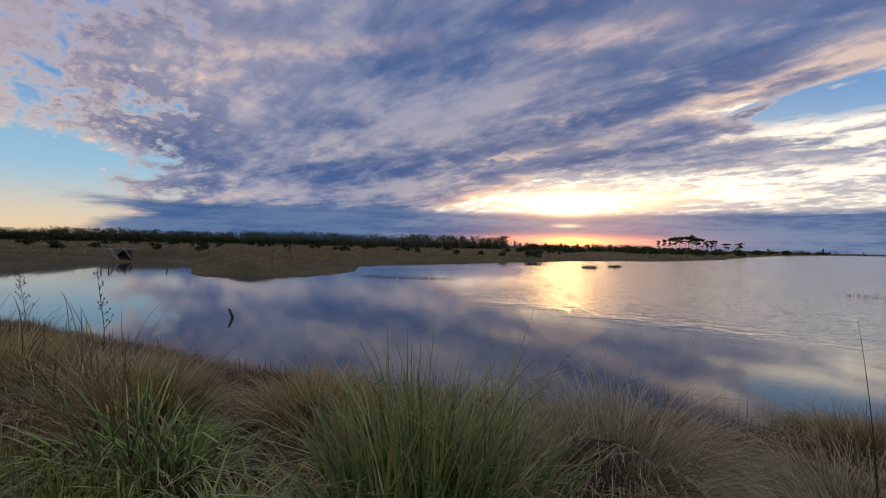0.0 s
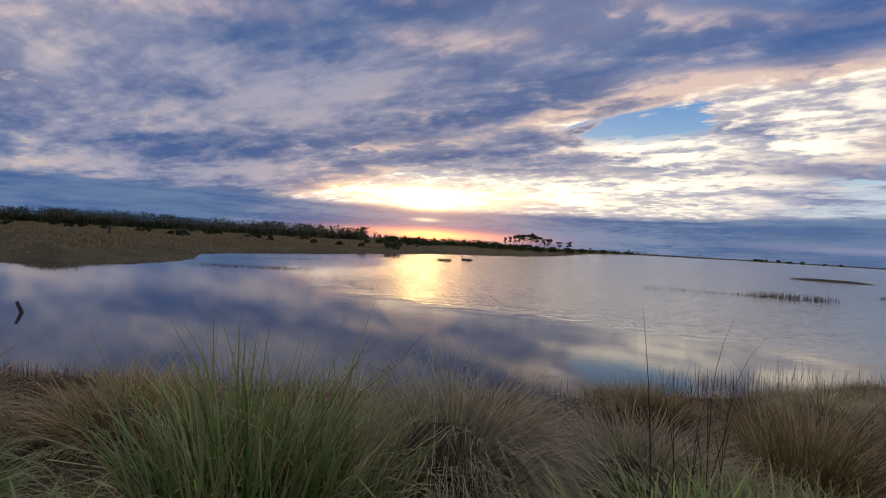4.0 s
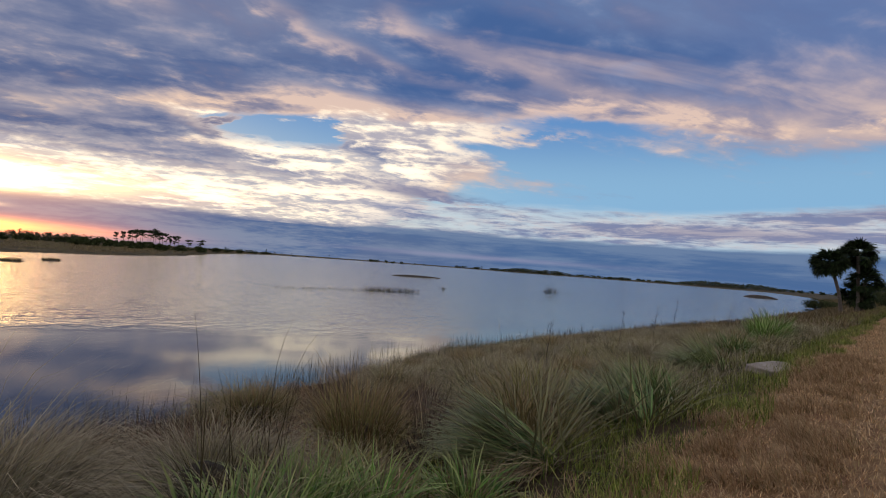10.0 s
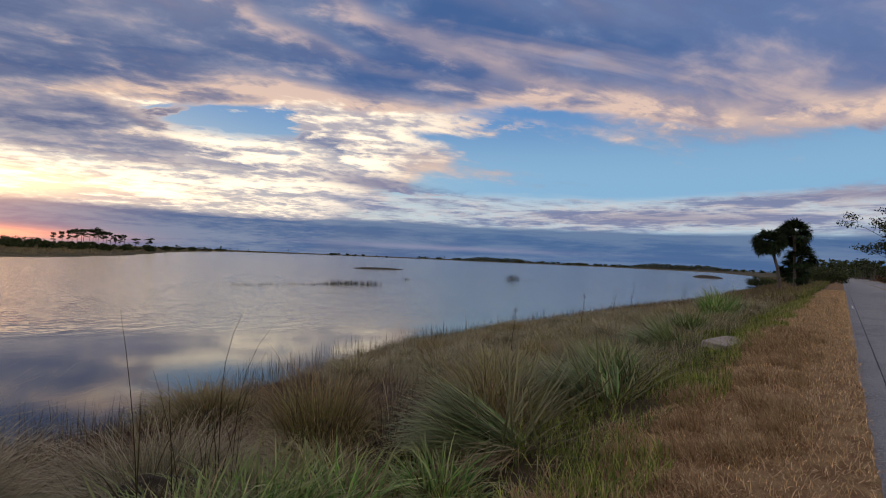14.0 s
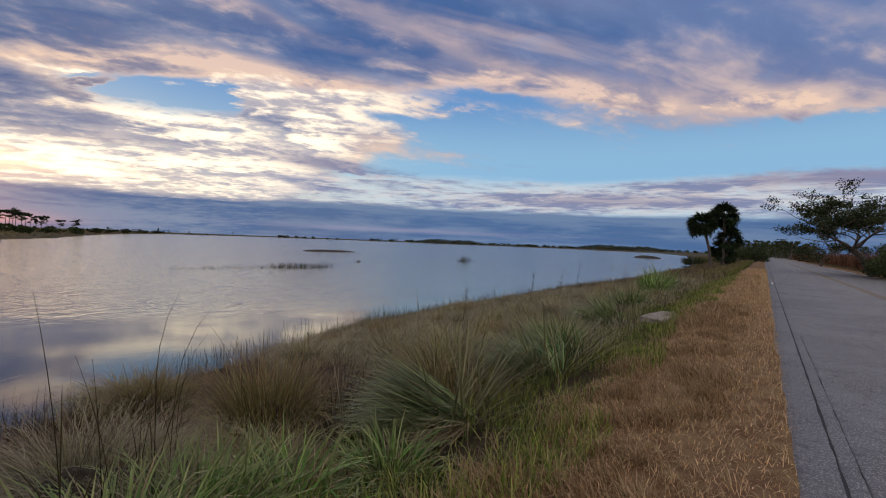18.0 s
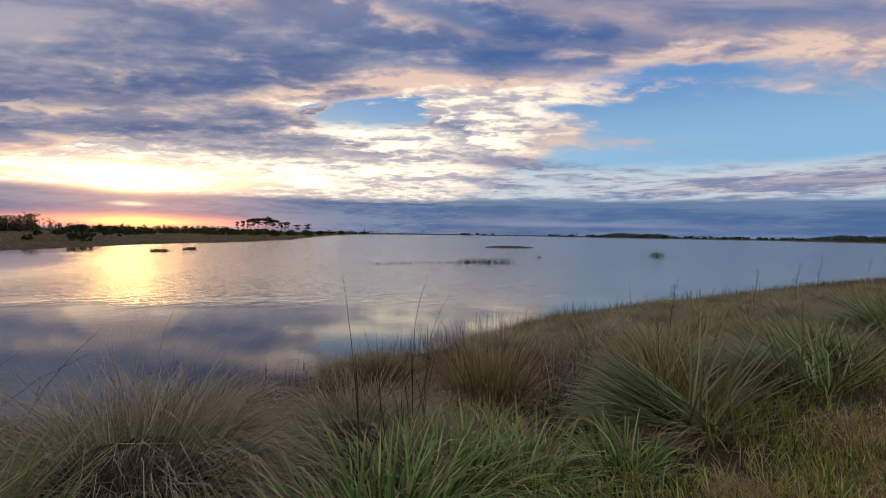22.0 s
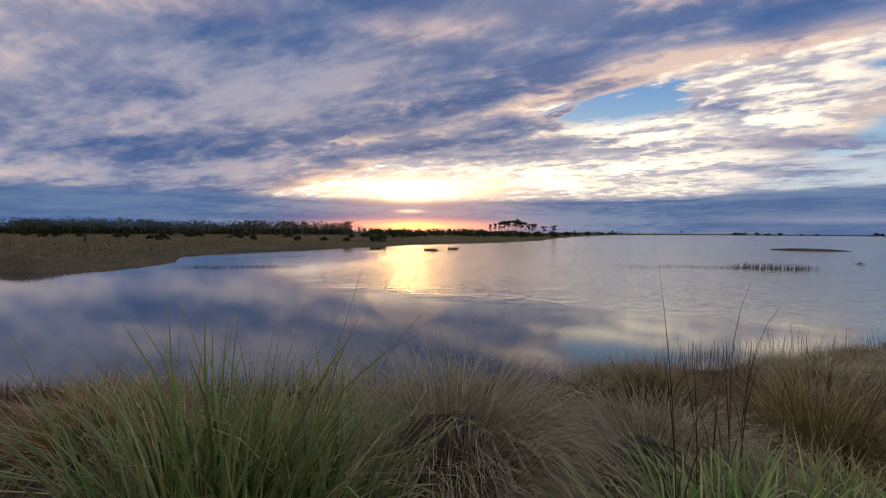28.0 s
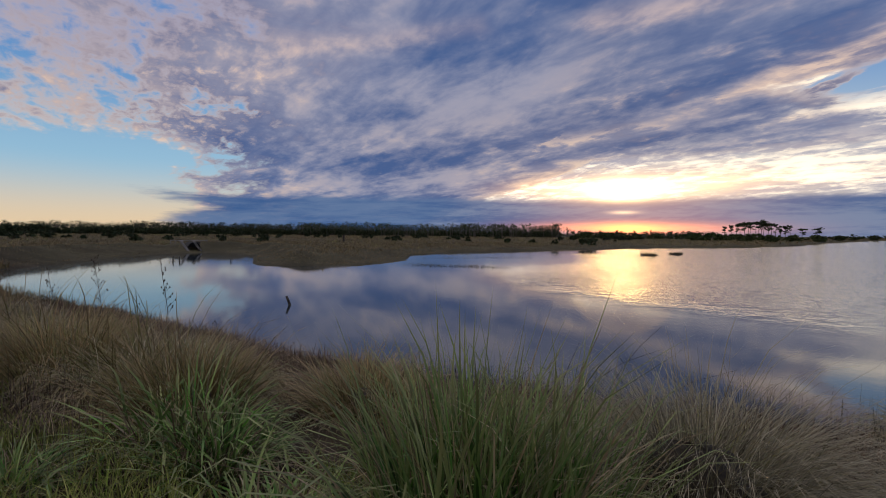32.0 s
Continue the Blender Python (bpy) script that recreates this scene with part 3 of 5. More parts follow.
# ---- the road ----


def slab(us, left, right, top, thick, mat, name, jag=0.0):
    """A strip along the road with a real edge; left and right are offsets towards the water."""
    us = np.asarray(us, float)
    l = left + jag * rough(us * 3, us * 0 + left, 0.7)
    r = right + jag * rough(us * 3, us * 0 + right + 5, 0.7)
    rows = []
    for v, z in ((l, top - thick), (l, top), (r, top), (r, top - thick)):
        x, y = uv_xy(us, v)
        rows.append(np.stack([x, y, 0 * x + z], -1))
    return mesh(name, np.stack(rows, 1).reshape(-1, 3), [grid_faces(len(us), 4)], mat)


us = np.concatenate([np.arange(-60, 60, 0.25), np.arange(60, 620, 4.0)])
road = tagged(new("road", slab(us, -0.27, -7.5, 1.93, 0.25, ASPHALT, "road", 0.045)), "straight two-lane grey asphalt road", "road", kind="structure")
part("tar_seam", slab(us, -0.615, -0.632, 1.9335, 0.02, TAR, "tar_seam", 0.008), road, "dark tar seam")
part("tar_seam", slab(np.arange(3, 12, 0.25), -0.745, -0.748, 1.9335, 0.02, CRACK, "tar_crack", 0.010), road, "thin dark crack")
for v in (-3.93, -4.13):
    part("centre_line", slab(us, v, v - 0.10, 1.9335, 0.02, YELLOW, "centre_line", 0.006), road, "faded yellow paint line")
for u0, u1 in ((30, 32.5),):
    part("edge_line", slab(np.linspace(u0, u1, 6), -0.50, -0.56, 1.9335, 0.02, WHITE, "edge_line", 0.006), road, "remnant of white edge paint")
part("shoulder", slab(us, -7.45, -9.2, 1.87, 0.2, GRAVEL, "shoulder", 0.15), road, "pale gravel shoulder")
for u0, a, b in ((9.6, -0.45, -0.80), (17.6, -0.30, -1.25)):
    x0 = [uv_xy(u0 + 0.03 * i % 0.05, a + (b - a) * i / 6) for i in range(7)]
    vs = [(x + s * 0.006 * ALONG[0], y + s * 0.006 * ALONG[1], 1.9345) for x, y in x0 for s in (-1, 1)]
    part("tar_seam", mesh("cross_crack", vs, [[(2 * i, 2 * i + 1, 2 * i + 3, 2 * i + 2) for i in range(6)]], TAR), road, "short cross crack")

# ---- blades ----
def ribbons(base, turn, tilt, length, width, droop, twist=None, segs=3):
    """Curved tapering blades as arrays: vertices, quads, tips, and how far along each vertex lies."""
    n = len(base)
    levels = np.linspace(0, 1, segs + 1) ** 0.9
    wide = np.interp(levels[:-1], [0, 0.3, 0.75], [0.85, 1.0, 0.6])
    pos, pts = np.array(base, float), []
    pts.append(pos.copy())
    for i in range(segs):
        mid = (levels[i] + levels[i + 1]) / 2
        ang = np.minimum(tilt + droop * mid * mid * 1.5, 2.6)
        step = (length * (levels[i + 1] - levels[i]))[:, None]
        pos = pos + step * np.stack([np.sin(ang) * np.cos(turn), np.sin(ang) * np.sin(turn), np.cos(ang)], -1)
        pts.append(pos.copy())
    tw = (rng.uniform(-0.9, 0.9, n) if twist is None else twist) + turn
    side = np.stack([-np.sin(tw), np.cos(tw), np.zeros(n)], -1) * (width / 2)[:, None]
    m = 2 * segs + 1
    v = np.empty((n, m, 3))
    for i in range(segs):
        v[:, 2 * i], v[:, 2 * i + 1] = pts[i] - side * wide[i], pts[i] + side * wide[i]
    v[:, m - 1] = pts[segs]
    o = (np.arange(n) * m)[:, None]
    quads = np.concatenate([o + [2 * i, 2 * i + 1, 2 * i + 3, 2 * i + 2] for i in range(segs - 1)])
    tips = o + [m - 3, m - 2, m - 1]
    along = np.tile(np.append(np.repeat(levels[:-1], 2), 1.0), n)
    return v.reshape(-1, 3), quads, tips, along


def blades(name, mat, *args, **more):
    v, q, tr, al = ribbons(*args, **more)
    return mesh(name, v, [q, tr], mat, al)


def disc(n, r):
    a, s = rng.uniform(0, 2 * np.pi, n), r * np.sqrt(rng.uniform(0, 1, n))
    return np.stack([s * np.cos(a), s * np.sin(a), np.full(n, -0.03)], -1), a, s / r


def tuft(n, r, tilt, length, width, droop, mat, name, lean=(0, 0.0)):
    """A clump: blades fan unevenly from a foot, some of them bent over or broken."""
    base, a, s = disc(n, r)
    turn = a + rng.normal(0, 0.8, n)
    ti = tilt[0] + (tilt[1] - tilt[0]) * np.clip(s * 0.55 + rng.uniform(-0.1, 0.55, n), 0, 1)
    le = rng.uniform(*length, n) * (1.0 - 0.25 * rng.uniform(0, 1, n) ** 2)
    dr = rng.uniform(*droop, n) * (0.4 + 0.6 * s)
    bent = rng.uniform(0, 1, n) < 0.22
    dr = np.where(bent, dr + rng.uniform(0.8, 2.2, n), dr)
    if lean[1]:
        gx, gy = np.sin(ti) * np.cos(turn) + lean[1] * np.cos(lean[0]), np.sin(ti) * np.sin(turn) + lean[1] * np.sin(lean[0])
        turn, ti = np.arctan2(gy, gx), np.arctan2(np.hypot(gx, gy), np.cos(ti))
    return blades(name, mat, base, turn, ti, le, rng.uniform(*width, n), dr, segs=4)


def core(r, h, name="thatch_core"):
    """Matted dead heart of a tussock: a lumpy low mound coloured as inner shade."""
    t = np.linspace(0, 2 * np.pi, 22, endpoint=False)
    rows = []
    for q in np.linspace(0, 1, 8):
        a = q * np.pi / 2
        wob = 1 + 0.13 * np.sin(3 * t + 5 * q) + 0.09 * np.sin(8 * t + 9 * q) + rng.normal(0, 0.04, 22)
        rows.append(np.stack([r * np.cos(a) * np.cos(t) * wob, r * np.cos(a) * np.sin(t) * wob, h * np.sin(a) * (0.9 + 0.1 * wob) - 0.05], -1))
    return mesh(name, np.concatenate(rows), [grid_faces(8, 22, True)], SHADE_CORE)


KINDS = {
    "sedge": ("tall green sedge tussock with dry brown blades", [
        ("green_foliage", 520, 0.32, (0.02, 0.45), (0.6, 1.22), (0.011, 0.019), (0.2, 1.9), SEDGE, (0, 0)),
        ("dry_foliage", 230, 0.34, (0.1, 1.0), (0.55, 1.1), (0.008, 0.014), (0.3, 1.9), SEDGE_DRY, (0, 0))]),
    "low_sedge": ("low arching green sedge clump", [
        ("green_foliage", 240, 0.32, (0.1, 0.95), (0.5, 0.9), (0.013, 0.023), (0.4, 1.9), SEDGE, (0, 0)),
        ("dry_foliage", 170, 0.34, (0.2, 1.1), (0.4, 0.8), (0.008, 0.015), (0.4, 2.0), SEDGE_DRY, (0, 0))]),
    "muhly": ("rounded dome of fine grey-tan grass", [
        ("fine_foliage", 1300, 0.33, (0.0, 0.75), (0.72, 1.12), (0.004, 0.008), (1.3, 3.0), MUHLY, (0, 0)),
        ("green_foliage", 420, 0.34, (0.0, 0.7), (0.6, 1.05), (0.006, 0.010), (1.0, 2.6), MUHLY_GREEN, (0, 0)),
        ("dead_foliage", 90, 0.42, (0.2, 1.1), (0.7, 1.1), (0.005, 0.008), (-0.2, 1.4), SEDGE_DRY, (0, 0))]),
    "dome": ("large rounded dome of fine grey-tan grass", [
        ("fine_foliage", 2600, 0.30, (0.0, 0.55), (0.95, 1.5), (0.0035, 0.0065), (1.2, 2.9), MUHLY, (0, 0)),
        ("green_foliage", 700, 0.30, (0.0, 0.8), (0.7, 1.15), (0.004, 0.007), (0.8, 2.4), MUHLY_GREEN, (0, 0)),
        ("dead_foliage", 80, 0.36, (0.3, 1.2), (0.5, 0.9), (0.004, 0.007), (-0.2, 1.6), SEDGE_DRY, (0, 0))]),
    "tall_sedge": ("tall upright green sedge tussock with dry brown blades", [
        ("green_foliage", 330, 0.34, (0.0, 0.38), (0.85, 1.6), (0.011, 0.020), (0.1, 1.7), SEDGE, (0, 0)),
        ("dry_foliage", 210, 0.36, (0.0, 0.6), (0.7, 1.45), (0.008, 0.014), (0.2, 1.6), SEDGE_DRY, (0, 0))]),
    "fallen": ("collapsed fan of long green and straw blades", [
        ("green_foliage", 620, 0.24, (0.35, 1.25), (0.75, 1.3), (0.010, 0.018), (0.0, 1.0), SPIKY, (2.7, 1.7)),
        ("dry_foliage", 200, 0.24, (0.7, 1.5), (0.6, 1.1), (0.007, 0.013), (0.0, 0.8), SEDGE_DRY, (3.2, 1.5))]),
    "rust": ("rusty orange-tan bunch of upright grass", [
        ("fine_foliage", 1000, 0.34, (0.0, 0.7), (0.65, 1.1), (0.004, 0.008), (0.4, 1.8), RUST, (0, 0)),
        ("green_foliage", 380, 0.36, (0.05, 0.7), (0.5, 0.8), (0.006, 0.011), (0.1, 0.9), MUHLY_GREEN, (0, 0))]),
    "spiky": ("leaning clump of long blue-green blades", [
        ("green_foliage", 640, 0.30, (0.1, 0.95), (0.6, 1.0), (0.012, 0.02), (0.2, 1.5), SPIKY, (2.6, 0.85)),
        ("dry_foliage", 110, 0.26, (0.3, 1.3), (0.5, 0.9), (0.006, 0.010), (0.2, 1.8), SEDGE_DRY, (2.6, 0.8))]),
    "scrub": ("tangled dead brown scrub", [
        ("dead_foliage", 700, 0.50, (0.0, 1.3), (0.3, 0.62), (0.003, 0.006), (-0.9, 1.4), SCRUB, (0, 0)),
        ("dry_foliage", 160, 0.50, (0.2, 1.2), (0.3, 0.6), (0.003, 0.006), (0.1, 1.6), SEDGE_DRY, (0, 0))]),
    "mixed": ("olive and tan tussock of fine grass", [
        ("fine_foliage", 700, 0.38, (0.0, 0.8), (0.55, 0.95), (0.004, 0.008), (1.0, 2.7), MUHLY, (0, 0)),
        ("green_foliage", 620, 0.38, (0.0, 0.8), (0.55, 0.95), (0.006, 0.011), (0.9, 2.6), MUHLY_GREEN, (0, 0))]),
}
MODELS = {}


def tussock(kind, x, y, size=1.0, tall=1.0, turn=None, variant=None, single=0):
    """One grass clump standing on the bank; clumps of a kind share their meshes."""
    label, parts = KINDS[kind]
    variant = int(rng.integers(0, 3)) if variant is None else variant
    if (kind, variant) not in MODELS:
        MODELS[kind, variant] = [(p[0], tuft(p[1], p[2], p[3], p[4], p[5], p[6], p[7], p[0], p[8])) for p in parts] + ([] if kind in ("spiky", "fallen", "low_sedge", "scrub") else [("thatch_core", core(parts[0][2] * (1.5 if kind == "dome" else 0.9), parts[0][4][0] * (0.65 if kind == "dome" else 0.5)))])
    ob = thing("grass_tussock", label, "grass tussock", group="tussocks on the bank")
    z = float(height(np.array([x]), np.array([y]))[0])
    ob.matrix_basis = Matrix.Translation((x, y, z)) @ Matrix.Rotation(rng.uniform(0, 6.28) if turn is None else turn + rng.normal(0, 0.3), 4, "Z") @ Matrix.Diagonal((size, size, size * tall, 1))
    for name, me in MODELS[kind, variant]:
        part(name, me, ob)
    for i in range(single):
        me = SINGLE[kind][int(rng.integers(0, len(SINGLE[kind])))]
        a, r = rng.uniform(0, 6.28), 0.34 * math.sqrt(rng.uniform())
        part("blade", me, ob, at=Matrix.Translation((r * math.cos(a), r * math.sin(a), 0)) @ Matrix.Rotation(a + rng.normal(0, 0.9), 4, "Z") @ Matrix.Diagonal((1, 1, rng.uniform(0.8, 1.1), 1)))
    return ob


def long_blades(mat, count, length, tilt, droop, width):
    """Single broad blades, finer in shape than those of the mass: folded along the midrib."""
    out = []
    for i in range(count):
        n, le, ti, dr, wd = 9, rng.uniform(*length), rng.uniform(*tilt), rng.uniform(*droop), rng.uniform(*width)
        p, rows = np.zeros(3), []
        for j in range(n):
            s = j / (n - 1)
            ang = min(ti + dr * s ** 2.5, 2.5)
            w = wd * (0.75 + 0.5 * s) * (1 - s ** 3) + 0.0008
            side, keel = np.array([0, w / 2, 0]), np.array([-math.cos(ang), 0, math.sin(ang)]) * w * 0.22
            rows += [p - side, p - keel, p + side]
            p = p + np.array([math.sin(ang), 0.06 * math.sin(7 * s + i), math.cos(ang)]) * le / (n - 1)
        out.append(mesh("blade", rows, [grid_faces(n, 3)], mat, np.repeat(np.linspace(0, 1, n), 3)))
    return out


SINGLE = {"tall_sedge": long_blades(SEDGE, 12, (0.9, 1.4), (0.0, 0.35), (0.05, 1.2), (0.012, 0.020)) + long_blades(SEDGE_DRY, 5, (0.8, 1.2), (0.1, 0.6), (0.5, 2.4), (0.008, 0.013)),
          "dome": long_blades(SEDGE_DRY, 9, (0.7, 1.2), (0.2, 1.1), (0.6, 2.4), (0.004, 0.007)),
          "fallen": long_blades(SPIKY, 9, (0.7, 1.1), (0.5, 1.3), (0.0, 0.8), (0.012, 0.019)) + long_blades(SEDGE_DRY, 6, (0.7, 1.0), (0.7, 1.4), (0.0, 0.6), (0.009, 0.014)),
          "sedge": long_blades(SEDGE, 12, (0.8, 1.25), (0.02, 0.5), (0.1, 2.4), (0.014, 0.022)) + long_blades(SEDGE_DRY, 5, (0.7, 1.1), (0.1, 0.7), (0.5, 2.6), (0.009, 0.014)),
          "low_sedge": long_blades(SEDGE, 9, (0.5, 0.9), (0.1, 0.9), (0.6, 2.6), (0.012, 0.019)) + long_blades(SEDGE_DRY, 5, (0.45, 0.8), (0.2, 0.9), (0.6, 2.6), (0.008, 0.013)),
          "muhly": long_blades(SEDGE_DRY, 8, (0.8, 1.3), (0.1, 0.9), (0.8, 3.0), (0.005, 0.008)) + long_blades(MUHLY_GREEN, 4, (0.7, 1.1), (0.1, 0.9), (0.6, 2.4), (0.006, 0.009)),
          "mixed": long_blades(MUHLY_GREEN, 8, (0.7, 1.15), (0.1, 1.0), (0.4, 2.6), (0.007, 0.011)) + long_blades(SEDGE_DRY, 6, (0.7, 1.2), (0.1, 1.0), (0.6, 2.6), (0.005, 0.008)),
          "rust": long_blades(RUST, 8, (0.7, 1.15), (0.05, 0.8), (0.3, 2.0), (0.006, 0.009)) + long_blades(MUHLY_GREEN, 4, (0.6, 0.9), (0.1, 0.8), (0.2, 1.8), (0.007, 0.011)),
          "spiky": long_blades(SPIKY, 10, (0.7, 1.05), (0.2, 1.1), (0.1, 1.2), (0.014, 0.022)) + long_blades(SEDGE_DRY, 4, (0.6, 0.95), (0.5, 1.3), (0.1, 1.2), (0.009, 0.014))}


# the clumps nearest to the road, one by one
NEAR = [
    ("tall_sedge", -0.12, 2.15, 0.80, 1.12), ("tall_sedge", -0.27, 2.6, 0.66, 1.25), ("tall_sedge", 0.28, 2.5, 0.72, 1.15), ("low_sedge", -0.35, 1.75, 0.75, 0.9), ("low_sedge", -1.0, 2.1, 0.85, 0.72), ("low_sedge", -0.75, 1.55, 0.8, 0.8),
    ("low_sedge", 0.55, 1.75, 0.7, 0.8), ("sedge", 0.15, 3.6, 0.8, 0.85), ("sedge", 0.6, 3.9, 0.8, 0.8), ("dome", 1.12, 2.95, 0.98, 1.1), ("dome", 1.55, 3.35, 0.9, 1.12), ("scrub", 1.75, 2.7, 0.6, 0.9), ("scrub", 1.6, 2.35, 0.45, 0.9), ("low_sedge", 0.95, 2.2, 0.6, 0.7),
    ("dome", 2.55, 2.75, 0.88, 0.86), ("muhly", 3.1, 3.0, 0.8, 0.8), ("low_sedge", 1.8, 1.6, 0.85, 1.15), ("low_sedge", 2.15, 1.85, 0.8, 1.1), ("sedge", 2.55, 1.8, 0.72, 0.8), ("low_sedge", 3.0, 1.55, 0.8, 0.9),
    ("rust", 4.35, 2.75, 0.9, 1.0), ("mixed", 3.5, 2.1, 0.6, 0.8), ("scrub", 5.2, 2.45, 1.2, 1.1), ("scrub", 6.0, 2.9, 1.1, 1.1), ("scrub", 5.6, 3.4, 1.1, 1.1), ("rust", 5.9, 1.65, 0.85, 0.8), ("rust", 5.5, 1.25, 0.6, 0.8),
    ("fallen", 4.85, 0.85, 0.95, 1.1), ("fallen", 5.2, 1.0, 0.9, 1.3), ("fallen", 4.6, 0.95, 0.75, 0.9), ("spiky", 6.6, 0.2, 1.0, 1.05), ("spiky", 7.6, 0.0, 1.0, 1.05), ("sedge", 8.6, 0.1, 0.8, 0.75), ("mixed", 6.0, 1.3, 1.0, 1.0),
    ("low_sedge", 3.6, 1.05, 0.7, 0.8), ("spiky", 12.6, -0.9, 1.1, 1.0), ("sedge", 15.0, -1.6, 0.9, 0.9), ("sedge", 19.5, -2.9, 1.1, 1.0), ("sedge", 21.5, -3.4, 1.1, 1.1),
    ("low_sedge", -1.9, 3.2, 0.8, 0.8), ("scrub", -2.2, 3.2, 0.9, 0.8), ("low_sedge", -2.4, 3.6, 1.0, 1.0), ("rust", -2.9, 4.3, 1.1, 0.95), ("mixed", -3.9, 4.9, 1.25, 1.05), ("rust", -5.2, 5.2, 1.2, 1.1),
    ("mixed", -6.3, 5.8, 1.25, 1.1), ("scrub", -3.3, 3.4, 1.0, 0.8), ("scrub", -4.2, 3.9, 1.0, 0.9), ("low_sedge", -3.0, 2.75, 0.6, 0.6), ("mixed", -3.6, 5.6, 1.1, 0.9),
]
taken = []
for kind, x, y, size, tall in NEAR:
    size *= 1.15
    tall *= 1.22 if kind in ("muhly", "mixed", "rust") and 3.3 < x < 7 else 1.0
    tussock(kind, x, y, size, tall, turn=-0.77 if kind in ("spiky", "fallen") else None, single=50 if kind in SINGLE and math.hypot(x, y) < 9 else 0)
    taken.append((x, y, 0.55 * size))
# and the rest of the bank
count = 0
for i in range(6000):
    u, v = rng.uniform(-20, 30), rng.uniform(1.9, 13.5)
    edge_v = np.interp(u, BANK_U, BANK_V)
    if v > edge_v - 0.9 or v < 2.2 + 0.02 * max(u, 0) or count > 240:
        continue
    x, y = uv_xy(u, v)
    size = rng.uniform(0.95, 1.45)
    # the low brown ground behind the near row stays open to the water
    if -9 < u < 9 and v > (4.2 if u > -2.5 else 6.0) and rng.uniform() < 0.95:
        continue
    # nothing tall before the pale slab, nor in the dip beside the tall sedge
    if (8 < u < 15.5 and v < 3.4) or -3.2 < u < 1.5:
        continue
    if u > 8:
        size *= 0.72
    if any((x - a) ** 2 + (y - b) ** 2 < (0.44 * size + c * 0.95) ** 2 for a, b, c in taken):
        continue
    down = (v - 1.5) / (edge_v - 1.5)
    pick = rng.uniform()
    if u < -2:
        kind = ("rust" if pick < 0.45 else "mixed" if pick < 0.8 else "muhly") if down < 0.5 else "scrub"
        if kind == "scrub":
            size *= 0.75
    else:
        kind = "muhly" if pick < 0.38 else "mixed" if pick < 0.78 else "rust" if pick < 0.88 else "scrub"
    tussock(kind, x, y, size, rng.uniform(0.85, 1.2) * (1 - 0.3 * down) * (1.2 if 0 < u < 8 else 1.0))
    taken.append((x, y, 0.5 * size))
    count += 1


def field(name, label, category, mat, us, vs, n, tall, width, tilt=(0.0, 0.6), droop=(0.1, 0.9), keep=None, crowd=1.0):
    """Uncountable grass over a stretch of the bank, thinning away from the near end."""
    u = us[0] + (us[1] - us[0]) * rng.uniform(0, 1, n) ** crowd
    v = rng.uniform(*vs, n)
    x, y = uv_xy(u, v)
    if keep is not None:
        ok = keep(u, v, x, y)
        u, v, x, y = u[ok], v[ok], x[ok], y[ok]
    n = len(u)
    grow = 1 + np.clip(np.hypot(x, y) - 6, 0, 60) * 0.05
    me = blades(name, mat, np.stack([x, y, height(x, y) - 0.01], -1), rng.uniform(0, 6.28, n), rng.uniform(*tilt, n), rng.uniform(*tall, n), rng.uniform(*width, n) * grow, rng.uniform(*droop, n), segs=2)
    return tagged(new(name, me), label, category, kind="stuff")


def patchy(x, y, size, level):
    return rough(x, y, size) + rng.normal(0, 0.25, len(x)) > level


field("dry_verge_grass", "short mown straw-coloured grass beside the road", "grass", STRAW, (-9, 60), (-0.36, 1.75), 130000, (0.04, 0.11), (0.005, 0.009), (0.2, 1.4), (0.0, 1.0),
      keep=lambda u, v, x, y: (v < 1.35 + 0.35 * rough(x, y, 1.1)) & (np.hypot(x, y) > 0.8), crowd=1.8)
field("tall_straw", "longer straw wisps on the verge", "grass", STRAW, (-7, 40), (0.0, 1.7), 36000, (0.10, 0.24), (0.004, 0.008), (0.1, 0.9), (0.1, 1.2),
      keep=lambda u, v, x, y: patchy(x, y, 0.42, 0.22) & (np.hypot(x, y) > 0.9), crowd=1.6)
tuft_at = np.stack(uv_xy(rng.uniform(1.5, 16, 190), rng.uniform(0.15, 1.45, 190)), -1)
tuft_n = np.repeat(np.arange(190), 110)
tuft_p = tuft_at[tuft_n] + rng.normal(0, 0.075, (len(tuft_n), 2))
tuft_s = rng.uniform(0.6, 1.15, 190)[tuft_n]
tagged(new("straw_tufts", blades("straw_tufts", STRAW, np.column_stack([tuft_p, height(*tuft_p.T) - 0.01]), rng.normal(1.9, 0.9, len(tuft_n)), rng.uniform(0.1, 1.0, len(tuft_n)), rng.uniform(0.12, 0.28, len(tuft_n)) * tuft_s,
                                rng.uniform(0.004, 0.008, len(tuft_n)), rng.uniform(0.1, 1.2, len(tuft_n)))), "combed tufts of pale dry straw on the verge", "grass", kind="stuff")
field("green_verge_grass", "fresh green grass at the top of the bank", "grass", LAWN, (-9, 40), (0.75, 3.0), 90000, (0.10, 0.30), (0.006, 0.010), (0.0, 0.7), (0.1, 1.0),
      keep=lambda u, v, x, y: patchy(x, y, 0.8, -0.25) & (v > 0.80 + 0.035 * np.clip(u, 0, 14) + 0.3 * rough(x, y, 1.1)) & (np.hypot(x - 1.65, y - 2.6) > 0.55), crowd=1.9)
# the next two fields carry dark colour for the shade between tussocks
field("bank_thatch", "low dead grass and thatch, darkened as shade between the tussocks", "grass", SHADED_THATCH, (-26, 42), (1.6, 13.4), 26000, (0.08, 0.26), (0.004, 0.007), (0.2, 1.5), (0.0, 1.4),
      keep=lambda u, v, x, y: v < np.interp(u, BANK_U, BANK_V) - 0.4)
